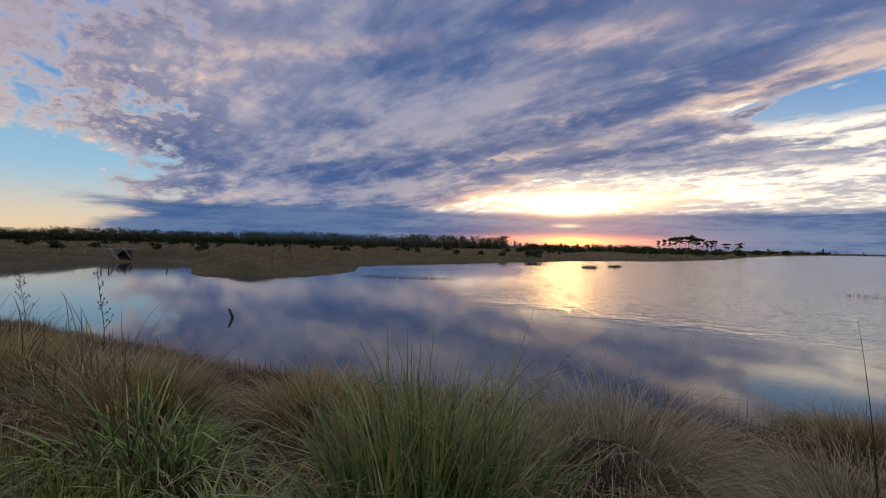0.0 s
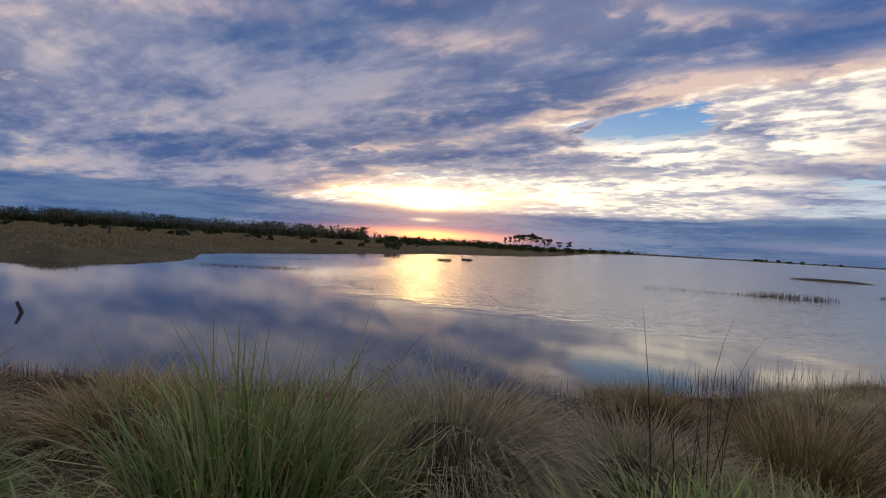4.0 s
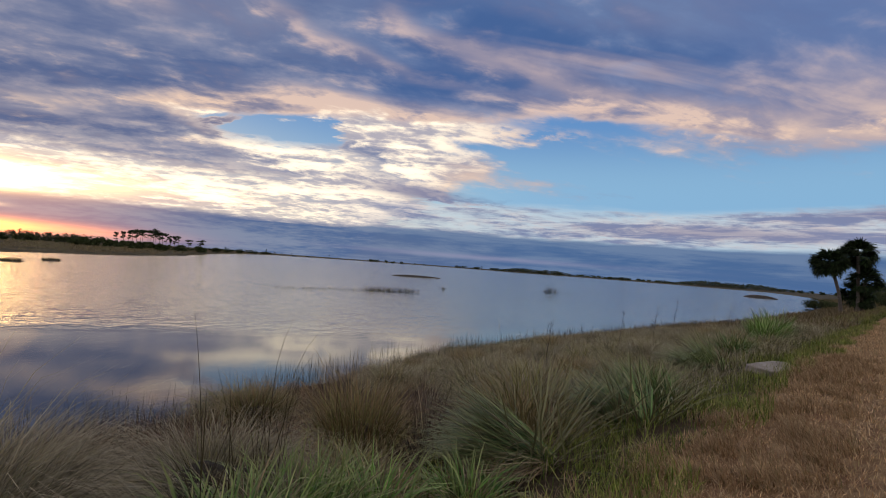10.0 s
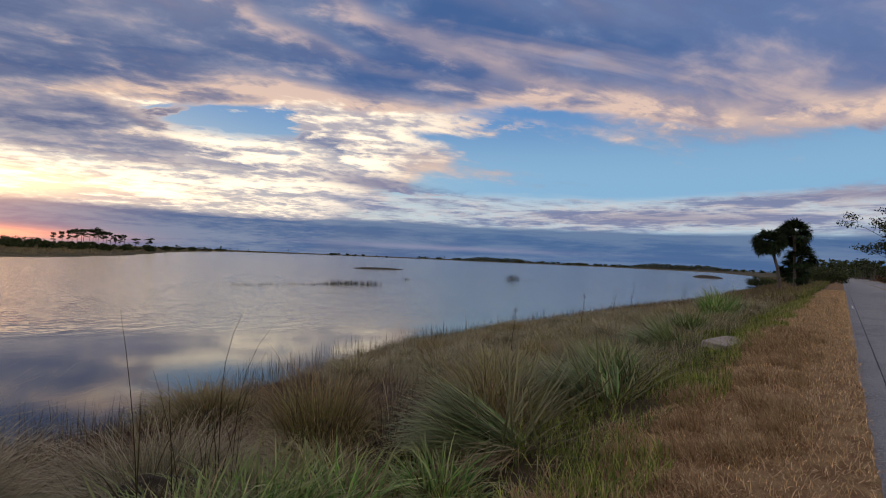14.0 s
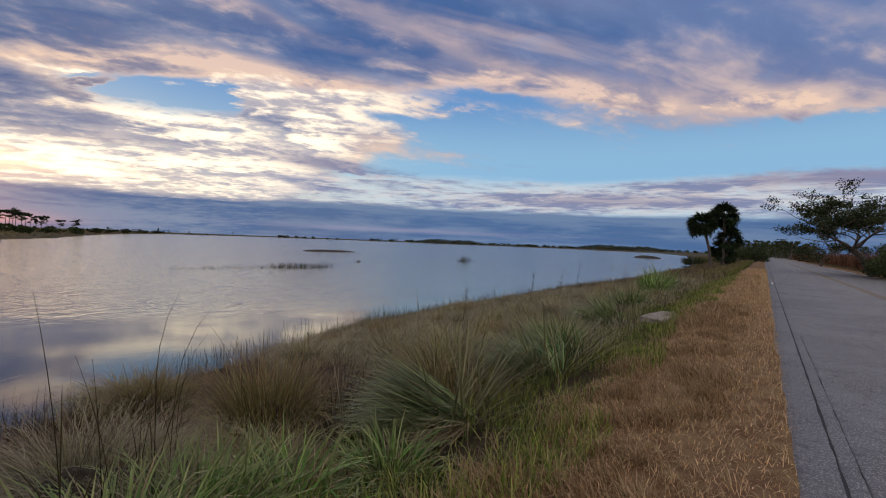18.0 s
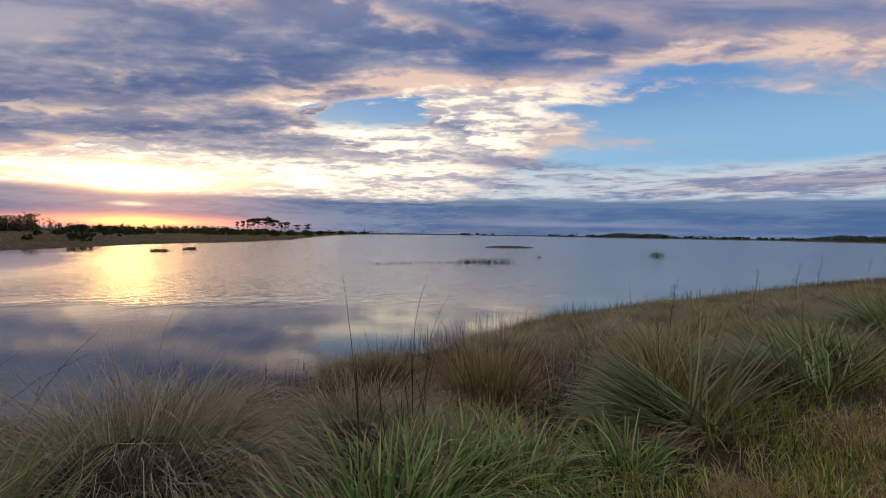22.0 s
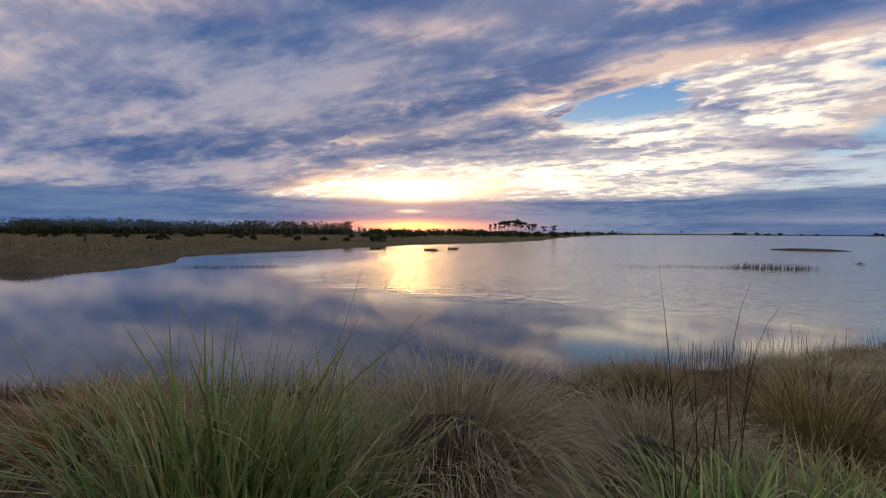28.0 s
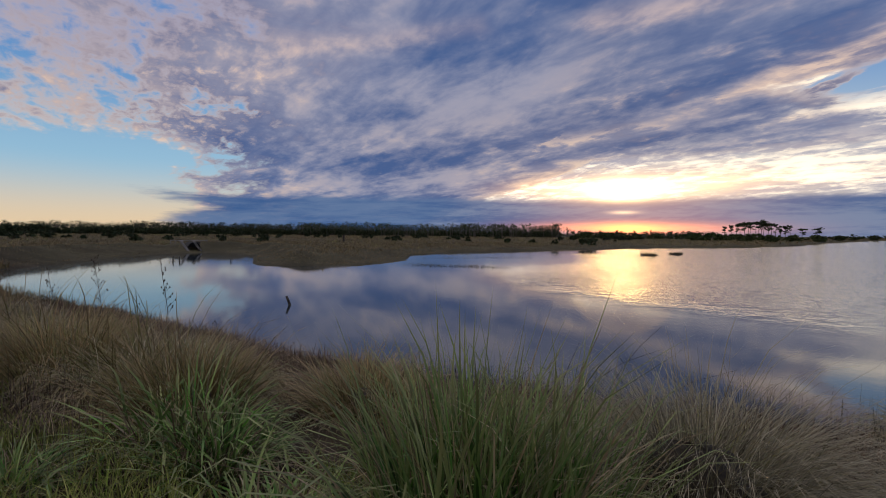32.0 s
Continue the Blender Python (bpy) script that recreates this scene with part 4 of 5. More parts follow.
field("bank_understory", "brown stubble, darkened as shade between the tussocks", "grass", SCRUB, (-26, 42), (1.9, 13.4), 40000, (0.12, 0.42), (0.003, 0.006), (0.1, 1.3), (-0.4, 1.2),
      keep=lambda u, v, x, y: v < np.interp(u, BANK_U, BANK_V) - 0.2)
field("low_russet_growth", "low russet-brown dead growth between tussocks and water", "grass", RUSSET, (-22, 9), (4.4, 11.5), 60000, (0.10, 0.34), (0.005, 0.011), (0.0, 1.1), (-0.3, 1.2),
      keep=lambda u, v, x, y: (v < np.interp(u, BANK_U, BANK_V) + 0.1) & patchy(x, y, 0.7, -0.5))
field("fine_bank_grass", "fine tan and olive grass clothing the bank", "grass", MUHLY, (7, 42), (2.0, 12.5), 60000, (0.25, 0.62), (0.004, 0.008), (0.0, 0.8), (0.2, 1.6),
      keep=lambda u, v, x, y: (v < np.interp(u, BANK_U, BANK_V) - 0.5) & (v > 2.0 + 0.5 * rough(x, y, 1.3)), crowd=1.3)
field("olive_bank_grass", "olive-green grass mixed through the bank", "grass", MUHLY_GREEN, (7, 42), (2.0, 12.5), 40000, (0.2, 0.55), (0.005, 0.009), (0.0, 0.8), (0.2, 1.4),
      keep=lambda u, v, x, y: (v < np.interp(u, BANK_U, BANK_V) - 0.5) & patchy(x, y, 1.5, 0.0), crowd=1.3)
field("far_bank_grass", "long olive-brown grass along the lake bank", "grass", MARSH, (30, 330), (1.9, 34), 60000, (0.4, 0.85), (0.010, 0.02), (0.0, 0.7), (0.1, 1.0),
      keep=lambda u, v, x, y: v < np.interp(u, BANK_U, BANK_V) - 0.3, crowd=1.8)
field("far_verge_grass", "green grass strip along the road edge", "grass", LAWN, (36, 330), (1.5, 4.2), 16000, (0.25, 0.6), (0.010, 0.02), (0.0, 0.6), (0.1, 0.9), crowd=1.8)
field("left_bank_grass", "rusty tan grass along the bank", "grass", RUST, (-60, -22), (1.5, 20), 40000, (0.4, 0.9), (0.006, 0.012), (0.0, 0.7), (0.1, 1.0),
      keep=lambda u, v, x, y: into_land(x, y) > 0.4)
field("shore_stubble", "broken brown stalks along the waterline", "grass", SCRUB, (-24, 46), (6.0, 15), 32000, (0.25, 0.6), (0.006, 0.012), (0.0, 0.5), (-0.3, 0.5),
      keep=lambda u, v, x, y: np.abs(v - np.interp(u, BANK_U, BANK_V) + 0.9) < 0.9)
field("shore_twigs", "broken dead twigs standing along the waterline", "grass", RUSSET, (-22, 6), (7.0, 13), 26000, (0.2, 0.55), (0.005, 0.010), (0.0, 0.5), (-0.4, 0.6),
      keep=lambda u, v, x, y: (np.abs(v - np.interp(u, BANK_U, BANK_V) + 0.5) < 0.9) & patchy(x, y, 0.9, -0.1))
field("shore_reeds", "thin dark rushes standing in the shallows", "reeds", REED, (-9, 44), (7.0, 16), 28000, (0.35, 0.9), (0.004, 0.007), (0.0, 0.22), (-0.2, 0.5),
      keep=lambda u, v, x, y: (np.abs(v - np.interp(u, BANK_U, BANK_V)) < 1.5) & patchy(x, y, 1.6, 0.0) & (u > -4.5) & (rng.uniform(0, 1, len(u)) < np.interp(u, [6, 16, 30], [1.0, 0.45, 0.25])))

# ---- trees and far shores ----


def polar(az, d):
    a = np.radians(az)
    return d * np.sin(a), d * np.cos(a)


def tube(points, widths, sides=7):
    """A round tapering limb along points: vertices and quads."""
    points = np.asarray(points, float)
    rows = []
    for i, p in enumerate(points):
        way = points[min(i + 1, len(points) - 1)] - points[max(i - 1, 0)]
        way = way / (np.linalg.norm(way) + 1e-9)
        s = np.cross(way, (0.31, 0.95, 0.02))
        s /= np.linalg.norm(s)
        o = np.cross(way, s)
        a = np.linspace(0, 2 * np.pi, sides, endpoint=False)[:, None]
        rows.append(p + widths[i] * (np.cos(a) * s + np.sin(a) * o))
    return np.concatenate(rows), grid_faces(len(points), sides, True)


def join(pieces):
    """Several (vertices, faces) as one."""
    vs, fs, o = [], [], 0
    for v, f in pieces:
        vs.append(v)
        fs.append(np.asarray(f) + o)
        o += len(v)
    return np.concatenate(vs), np.concatenate(fs)


def leaves(centres, spread, per, size):
    """Small bent leaf quads scattered round the centres."""
    c = np.repeat(np.asarray(centres, float), per, 0)
    n = len(c)
    way = rng.normal(0, 1, (n, 3))
    way /= np.linalg.norm(way, axis=1)[:, None]
    c = c + way * np.asarray(spread) * rng.uniform(0.35, 1.0, (n, 1))
    a = rng.normal(0, 1, (n, 3))
    a /= np.linalg.norm(a, axis=1)[:, None]
    b = np.cross(a, rng.normal(0, 1, (n, 3)))
    b /= np.linalg.norm(b, axis=1)[:, None]
    s = (size * rng.uniform(0.6, 1.3, n))[:, None]
    v = np.stack([c - a * s, c + b * s * 0.45, c + a * s, c - b * s * 0.45], 1).reshape(-1, 3)
    return v, np.arange(n * 4).reshape(-1, 4)


def stand(x, y):
    return float(height(np.array([float(x)]), np.array([float(y)]))[0])


def woods(name, label, az, dist, tall, n, mat=None, flat=1.0, per=7, lumps=12, size=0.62, bare=(0.02, 0.3), taper=0.0):
    """A far wood: many tapered trunks and ragged crowns in one mesh."""
    pieces, trunks = [], []
    xs, ys = polar(rng.uniform(*az, n), rng.uniform(*dist, n))
    ok = into_land(xs, ys) > 1
    xs, ys = xs[ok], ys[ok]
    for x, y, z in zip(xs, ys, height(xs, ys)):
        q = (math.degrees(math.atan2(x, y)) - az[0]) / (az[1] - az[0])
        h = rng.uniform(*tall) * (1 - taper + taper * (math.sin(math.pi * q) * (0.8 + 0.2 * math.sin(9 * q))))
        lean = rng.normal(0, 0.05, 2) * h
        trunks.append(tube([(x, y, z), (x + lean[0] * 0.5, y + lean[1] * 0.5, z + h * 0.5), (x + lean[0], y + lean[1], z + h * 0.9)], [0.02 * h, 0.014 * h, 0.006 * h], 4))
        w = h * rng.uniform(0.20, 0.36) * flat
        low = rng.uniform(*bare)
        k = rng.uniform(0, 1, lumps) ** 0.8
        ring = w * np.sqrt(rng.uniform(0, 1, lumps)) * (1.15 - 0.75 * k)
        t = rng.uniform(0, 6.28, lumps)
        c = np.stack([x + lean[0] + ring * np.cos(t), y + lean[1] + ring * np.sin(t), z + h * (low + (0.97 - low) * k)], -1)
        pieces.append(leaves(c, (0.11 * h, 0.11 * h, 0.07 * h), per, size * h / 10))
    v, f = join(pieces)
    ob = tagged(new(name, mesh(name, v, [f], mat or PINE)), label, "trees", kind="stuff")
    v, f = join(trunks)
    part("trunk", mesh("trunk", v, [f], BARK), ob)
    return ob


def shrubs(name, label, az, dist, tall, n, mat=None, size=0.4):
    c = []
    xs, ys = polar(rng.uniform(*az, n), rng.uniform(*dist, n))
    ok = into_land(xs, ys) > 5
    xs, ys = xs[ok], ys[ok]
    for x, y, z in zip(xs, ys, height(xs, ys)):
        h = rng.uniform(*tall)
        m = int(4 + 3 * h)
        c.append(np.stack([x + rng.normal(0, 0.45 * h, m), y + rng.normal(0, 0.45 * h, m), z + h * rng.uniform(0.1, 0.85, m)], -1))
    v, f = leaves(np.concatenate(c), (0.6, 0.6, 0.4), 14, size)
    return tagged(new(name, mesh(name, v, [f], mat or OAK)), label, "shrubs", kind="stuff")


woods("far_wood", "dark pine wood behind the marsh", (-68, -40), (380, 480), (5.6, 8.6), 800, flat=1.5, size=0.4, lumps=14, per=6, bare=(0.0, 0.12))
woods("far_wood", "dark pine wood behind the marsh", (-41, -22), (340, 440), (5.8, 9.0), 700, flat=1.5, size=0.4, lumps=14, per=6, bare=(0.0, 0.12))
woods("far_wood", "dark pine wood behind the marsh", (-24, 8), (300, 400), (5.8, 9.6), 900, flat=1.5, size=0.4, lumps=14, per=6, bare=(0.0, 0.12))
woods("far_wood", "low thinning wood under the sunset", (7, 25), (300, 430), (3.0, 5.6), 300)
shrubs("wood_edge_shrubs", "dense dark understorey along the wood's edge", (-68, 8), (300, 400), (2.2, 5.2), 620, PINE, size=0.9)
woods("tall_pines", "taller ragged pines over the wood", (-4, 9), (290, 340), (7.5, 9.6), 26, flat=1.3, lumps=12, size=0.45, bare=(0.4, 0.6))
shrubs("marsh_shrubs", "dark round shrubs in the marsh", (-62, 16), (120, 260), (0.7, 2.2), 80, PINE, size=0.5)
shrubs("marsh_shrubs", "dark round shrubs in the marsh", (10, 34), (250, 420), (1.5, 4.5), 110, size=0.7)
shrubs("far_shrubs", "low shrubs along the far shore", (34, 52), (420, 1000), (2.0, 6.5), 110, size=1.0)
shrubs("far_shrubs", "low shrubs along the far shore", (52, 104), (1000, 1300), (2.5, 7.0), 150, size=1.4)
woods("far_island_wood", "long low wood across the lake", (68.7, 78), (1060, 1250), (9.0, 14), 420, size=1.0, per=4, lumps=8, taper=0.7)
woods("far_island_wood", "long low wood across the lake", (89.0, 99), (930, 1150), (8.5, 13), 420, size=1.0, per=4, lumps=8, taper=0.6)
woods("far_shore_wood", "thin wood along the far shore", (78, 103), (900, 1150), (3, 5), 160, size=1.2, per=4, lumps=8)
woods("far_shore_wood", "thin scattered trees along the far shore", (40, 68), (800, 1200), (3.5, 9), 60, size=1.1, per=5)


def pine(az, d, h, wide=1.0, bare=0.55):
    """An umbrella-crowned pine with a visible trunk."""
    x, y = polar(az, d)
    z = stand(x, y)
    ob = thing("pine_tree", "dark flat-crowned pine against the sunset", "tree", pose(x, y, z), "pines on the point")
    lean = rng.normal(0, 0.35, 2)
    bend = rng.normal(0, 0.25, 2)
    v, f = tube([(0, 0, -0.2), (bend[0], bend[1], h * 0.45), (lean[0], lean[1], h * 0.92)], [0.24, 0.18, 0.08], 6)
    part("trunk", mesh("trunk", v, [f], BARK), ob)
    c = []
    for i in range(9):
        s = rng.uniform(bare, 0.95)
        t, r = rng.uniform(0, 6.28), h * 0.20 * wide * rng.uniform(0.5, 1.0)
        foot = np.array([lean[0] * s, lean[1] * s, h * s])
        tip = foot + (r * math.cos(t), r * math.sin(t), h * rng.uniform(0.02, 0.12))
        v, f = tube([foot, (foot + tip) / 2 + (0, 0, 0.2), tip], [0.07, 0.05, 0.02], 4)
        part("limb", mesh("limb", v, [f], BARK), ob)
        c += [tip, foot * 0.4 + tip * 0.6]
    c += [np.array([rng.normal(0, 0.13) * h * wide, rng.normal(0, 0.13) * h * wide, h * rng.uniform(0.86, 0.97)]) for i in range(10)]
    v, f = leaves(c, (0.10 * h * wide, 0.10 * h * wide, 0.04 * h), 26, 0.40)
    part("crown", mesh("crown", v, [f], PINE), ob)
    return ob


for a in (25.6, 26.1, 26.7, 27.1, 27.4, 27.7, 28.0, 28.3, 28.55, 28.8, 29.1, 29.4, 29.7, 30.0, 30.4, 30.8, 31.2):
    mid = 1 - abs(a - 28.4) / 4.5
    pine(a + rng.normal(0, 0.06), rng.uniform(430, 470), (9.5 + 5.0 * mid) * rng.uniform(0.9, 1.05), 1.05 if 27 < a < 30 else 0.75, 0.52 if 27 < a < 30 else 0.42)
pine(32.15, 430, 8.6, 1.3, 0.45)
pine(33.35, 430, 8.8, 1.4, 0.5)


def frond_mesh(seed):
    """A fan palm leaf: a stalk that carries drooping leaflets."""
    n = 26
    spread = np.linspace(-1.7, 1.7, n)
    v1, q, tr, al = ribbons(np.tile((0.0, 0.85, 0.0), (n, 1)), np.pi / 2 - spread * 0.9, np.full(n, 1.45) + rng.normal(0, 0.15, n), rng.uniform(0.75, 1.0, n), np.full(n, 0.11), rng.uniform(0.5, 1.5, n), np.zeros(n))
    sv, sf = tube([(0, 0, 0), (0, 0.45, 0.05), (0, 0.9, 0.0)], [0.03, 0.022, 0.015], 4)
    return mesh("frond", np.concatenate([v1, sv]), [np.concatenate([q, sf + len(v1)]), tr], PALM, np.concatenate([al, np.zeros(len(sv))]))


FRONDS = [frond_mesh(i) for i in range(3)]


def palm(x, y, h, lean, size, n):
    ob = thing("palm_tree", "cabbage palm with a rounded dark crown and a bare trunk", "palm tree", pose(x, y, stand(x, y)), "palms on the bank")
    pts = [(lean[0] * s * s, lean[1] * s * s, h * s - 0.2) for s in np.linspace(0, 1, 7)]
    v, f = tube(pts, [0.24, 0.19, 0.175, 0.17, 0.17, 0.18, 0.22], 10)
    part("trunk", mesh("trunk", v, [f], BARK, smoothed=True), ob, "grey fibrous palm trunk")
    for i in range(n):
        el = math.asin(rng.uniform(-0.75, 1.0))
        m = Matrix.Translation(pts[-1]) @ Matrix.Rotation(rng.uniform(0, 6.28), 4, "Z") @ Matrix.Rotation(el, 4, "X") @ Matrix.Rotation(rng.uniform(-0.5, 0.5), 4, "Y") @ Matrix.Scale(size * rng.uniform(0.85, 1.1), 4)
        part("frond", FRONDS[i % 3], ob, at=m)
    return ob


for az, d, h, lean, size, n in ((103.4, 73, 6.3, (0.3, 1.2), 1.30, 84), (104.55, 75, 7.3, (0.1, 0.1), 1.36, 80), (104.75, 76, 4.2, (-0.2, -0.3), 1.2, 46), (104.45, 77, 2.8, (0.2, 0.3), 1.1, 36), (104.9, 76, 2.0, (0.2, 0.3), 1.1, 40)):
    px, py = polar(az, d)
    palm(px, py, h, lean, size, n)


def shrub(name, label, x, y, h, w, mat, density=1.0):
    """A rounded shrub: several stems and a crown of small leaves."""
    ob = thing(name, label, "shrub", pose(x, y, stand(x, y)))
    stems, c = [], []
    for i in range(int(9 + 5 * w)):
        t, r = rng.uniform(0, 6.28), w * math.sqrt(rng.uniform(0.02, 1))
        tip = np.array([r * math.cos(t), r * math.sin(t), h * rng.uniform(0.45, 0.95) * (1 - 0.45 * (r / w) ** 2)])
        stems.append(tube([(0.1 * tip[0], 0.1 * tip[1], -0.1), tip * (0.6, 0.6, 0.5), tip], [0.05, 0.035, 0.012], 4))
        c += [tip, tip * (0.8, 0.8, 0.75), tip * (0.9, 0.9, 0.5)]
    for v, f in stems:
        part("stem", mesh("stem", v, [f], BARK), ob)
    v, f = leaves(c, (0.32 * w, 0.32 * w, 0.2 * h), int(60 * density), 0.09 + 0.012 * h)
    part("crown", mesh("crown", v, [f], mat), ob)
    return ob


for az, d, h, w in ((107.1, 110, 3.6, 2.6), (106.8, 135, 4.0, 3.4), (107.25, 150, 3.2, 3.0), (101.6, 130, 2.4, 3.0), (102.3, 145, 2.0, 3.0)):
    shrub("wax_myrtle", "dark green rounded shrub by the road", *polar(az, d), h, w, OAK)


def limb(start, way, length, width, depth, out, tips, droop=0.0):
    """Grows a crooked limb and its branches; collects tubes and twig ends."""
    pts, p, d = [start], np.array(start, float), np.array(way, float)
    for i in range(4):
        d = d + rng.normal(0, 0.22, 3)
        d[2] += droop
        d /= np.linalg.norm(d)
        p = p + d * length / 4
        pts.append(p.copy())
    out.append(tube(pts, [width, width * 0.85, width * 0.7, width * 0.58, width * 0.45], 7 if depth > 2 else 4))
    if depth == 0:
        tips.extend(pts[2:])
        return
    for i in range(3 if depth > 1 else 3):
        s = pts[2 + i % 3]
        side = rng.normal(0, 1, 3)
        side[2] = abs(side[2]) * 0.35
        limb(s, d * 0.7 + side / np.linalg.norm(side) * 0.9, length * rng.uniform(0.55, 0.8), width * 0.5, depth - 1, out, tips, droop)


def oak(x, y, h, reach, lean, leafy=15):
    """A wide, crooked live oak with an open crown."""
    ob = thing("live_oak", "spreading live oak with an open dark crown beside the road", "tree", pose(x, y, stand(x, y)))
    trunk, limbs, tips = [], [], []
    top = np.array([lean[0], lean[1], h * 0.36])
    v, f = tube([(0, 0, -0.3), top * (0.3, 0.3, 0.35), top * (0.6, 0.6, 0.7), top], [0.42, 0.33, 0.29, 0.27], 10)
    part("trunk", mesh("trunk", v, [f], BARK, smoothed=True), ob)
    for i in range(7):
        t = i * 0.9 + rng.uniform(-0.2, 0.2)
        limb(top, (math.cos(t), math.sin(t), rng.uniform(0.15, 0.75)), reach * rng.uniform(0.5, 0.62), 0.12, 3, limbs, tips, 0.02)
    v, f = join(limbs)
    part("limb", mesh("limb", v, [f], BARK), ob, "crooked grey limbs and twigs")
    tips = np.array(tips)
    tips = tips[rng.permutation(len(tips))[:900]]
    v, f = leaves(tips, (0.6, 0.6, 0.32), leafy, 0.10)
    part("crown", mesh("crown", v, [f], OAK), ob)
    return ob


ox, oy = polar(116.4, 56)
oak(ox, oy, 6.4, 6.3, (-0.6, 2.0), 34)
for az, d, h, w in ((117.9, 53, 2.6, 2.0), (119.3, 49, 3.2, 2.6), (118.6, 60, 3.4, 2.6), (121.0, 46, 3.6, 2.8)):
    shrub("roadside_bush", "dense dark green bush beneath the oak", *polar(az, d), h, w, OAK, 1.3)
woods("roadside_pines", "open row of pines behind the cane", (109.5, 124), (190, 320), (5.0, 7.4), 90, size=0.5, flat=1.2, bare=(0.45, 0.6))
woods("roadside_trees", "trees closing the far end of the road", (105.5, 112), (260, 420), (6, 9.5), 120, OAK, size=0.8, flat=1.6)
field("red_cane", "tall reddish-brown cane along the far roadside", "reeds", CANE, (34, 230), (-16, -9.6), 34000, (1.5, 2.7), (0.012, 0.022), (0.0, 0.25), (0.0, 0.7), crowd=1.5)
field("roadside_grass", "dull olive grass on the far shoulder", "grass", MARSH, (8, 140), (-11, -9.0), 16000, (0.15, 0.5), (0.006, 0.012), (0.0, 0.7), (0.1, 1.0), crowd=1.5)

# a bare tree and a small pale house far along the road
bx, by = polar(112.6, 95)
bare = thing("bare_tree", "leafless grey tree behind the cane", "tree", pose(bx, by, stand(bx, by)))
tw, ends = [], []
for i in range(5):
    limb((0, 0, 0), (math.cos(i * 1.3) * 0.35, math.sin(i * 1.3) * 0.35, 1), 3.2, 0.07, 2, tw, ends)
v, f = join(tw)
part("limb", mesh("limb", v, [f], BARK), bare)


def block(bm, size, at, bevel=0.0, turn=None):
    """Adds a bevelled block to a bmesh."""
    m = Matrix.Translation(at) @ (turn or Matrix.Identity(4)) @ Matrix.Diagonal((*size, 1))
    geo = bmesh.ops.create_cube(bm, size=1.0, matrix=m)
    if bevel:
        es = list({e for vert in geo["verts"] for e in vert.link_edges})
        bmesh.ops.bevel(bm, geom=es, offset=bevel, segments=2, affect="EDGES", profile=0.6)
    return bm


hx, hy = polar(107.75, 330)
house = thing("house", "small white house at the end of the road", "house", pose(hx, hy, stand(hx, hy), 0, 0, -18))
part("wall", (block(bmesh.new(), (7, 9, 3.2), (0, 0, 1.6), 0.05), WHITE), house)
bm = bmesh.new()
ridge = [bm.verts.new(c) for c in ((-4, -5, 3.1), (4, -5, 3.1), (0, -5, 5.2), (-4, 5, 3.1), (4, 5, 3.1), (0, 5, 5.2))]
for idx in ((0, 1, 2), (5, 4, 3), (0, 2, 5, 3), (2, 1, 4, 5), (1, 0, 3, 4)):
    bm.faces.new([ridge[i] for i in idx])
part("roof", (bm, CONCRETE), house, "pale grey gable roof")

mx, my = uv_xy(62, -8.9)
marker = thing("road_marker", "small white roadside marker post", "marker post", pose(mx, my, stand(mx, my)))
part("post", (block(bmesh.new(), (0.10, 0.05, 1.0), (0, 0, 0.45), 0.01), WHITE), marker)
part("plate", (block(bmesh.new(), (0.34, 0.02, 0.34), (0, -0.036, 1.05), 0.004), WHITE), marker)

# ---- the far left bank: culvert, rail, posts ----
cx, cy = polar(-35.2, 80)
culvert = thing("culvert", "concrete culvert mouth with two sloping side walls", "culvert", pose(cx, cy, 0, 0, 0, 35) @ Matrix.Scale(1.18, 4))
for off in (-0.75, 0.75):
    bm = bmesh.new()
    prof = [(-1.0, 1.6), (-0.68, 1.6), (0.5, -0.3), (0.18, -0.3)]
    side = [[bm.verts.new((x0 + off * 0.95, off * 0.7 + dy, z0)) for x0, z0 in prof] for dy in (-0.13, 0.13)]
    bm.faces.new(side[0])
    bm.faces.new(side[1][::-1])
    for i in range(4):
        bm.faces.new([side[0][i], side[0][(i + 1) % 4], side[1][(i + 1) % 4], side[1][i]][::-1])
    bmesh.ops.bevel(bm, geom=bm.edges[:], offset=0.03, segments=1, affect="EDGES")
    part("side_wall", (bm, CONCRETE), culvert, "pale sloping concrete wall")
rings_v = []
for i in range(14):
    rr = 0.72 + (0.03 if i % 2 else 0)
    a = np.linspace(0, 2 * np.pi, 20, endpoint=False)
    rings_v.append(np.stack([rr * np.cos(a) + 0.0 - 0.04 * i, np.full(20, 0.1 + 0.12 * i), rr * np.sin(a) + 0.62], -1))
part("pipe", mesh("pipe", np.concatenate(rings_v), [grid_faces(14, 20, True)], PIPE), culvert, "dark corrugated pipe")
# back wall borrows the pipe's near-black, shade put into its colour
part("headwall", (block(bmesh.new(), (1.5, 0.25, 1.7), (-0.1, 1.9, 0.55), 0.03), PIPE), culvert, "back wall coloured near black as shade")
gx, gy = polar(-37.1, 88)
rail = thing("guard_rail", "grey pipe rail above the culvert", "rail", pose(gx, gy, stand(gx, gy), 0, 0, 37))
for x0 in (-0.55, 0.2, 1.2, 2.1, 3.0, 3.9, 4.8):
    v, f = tube([(x0, 0, -0.2), (x0, 0, 0.5), (x0, 0, 1.0)], [0.06] * 3, 8)
    part("post", mesh("post", v, [f], STEEL), rail)
for z0, x1 in ((0.98, 4.85), (0.52, 4.85)):
    v, f = tube([(-0.6, 0, z0), (2.0, 0, z0), (x1, 0, z0)], [0.045] * 3, 8)
    part("rail", mesh("rail", v, [f], STEEL), rail)
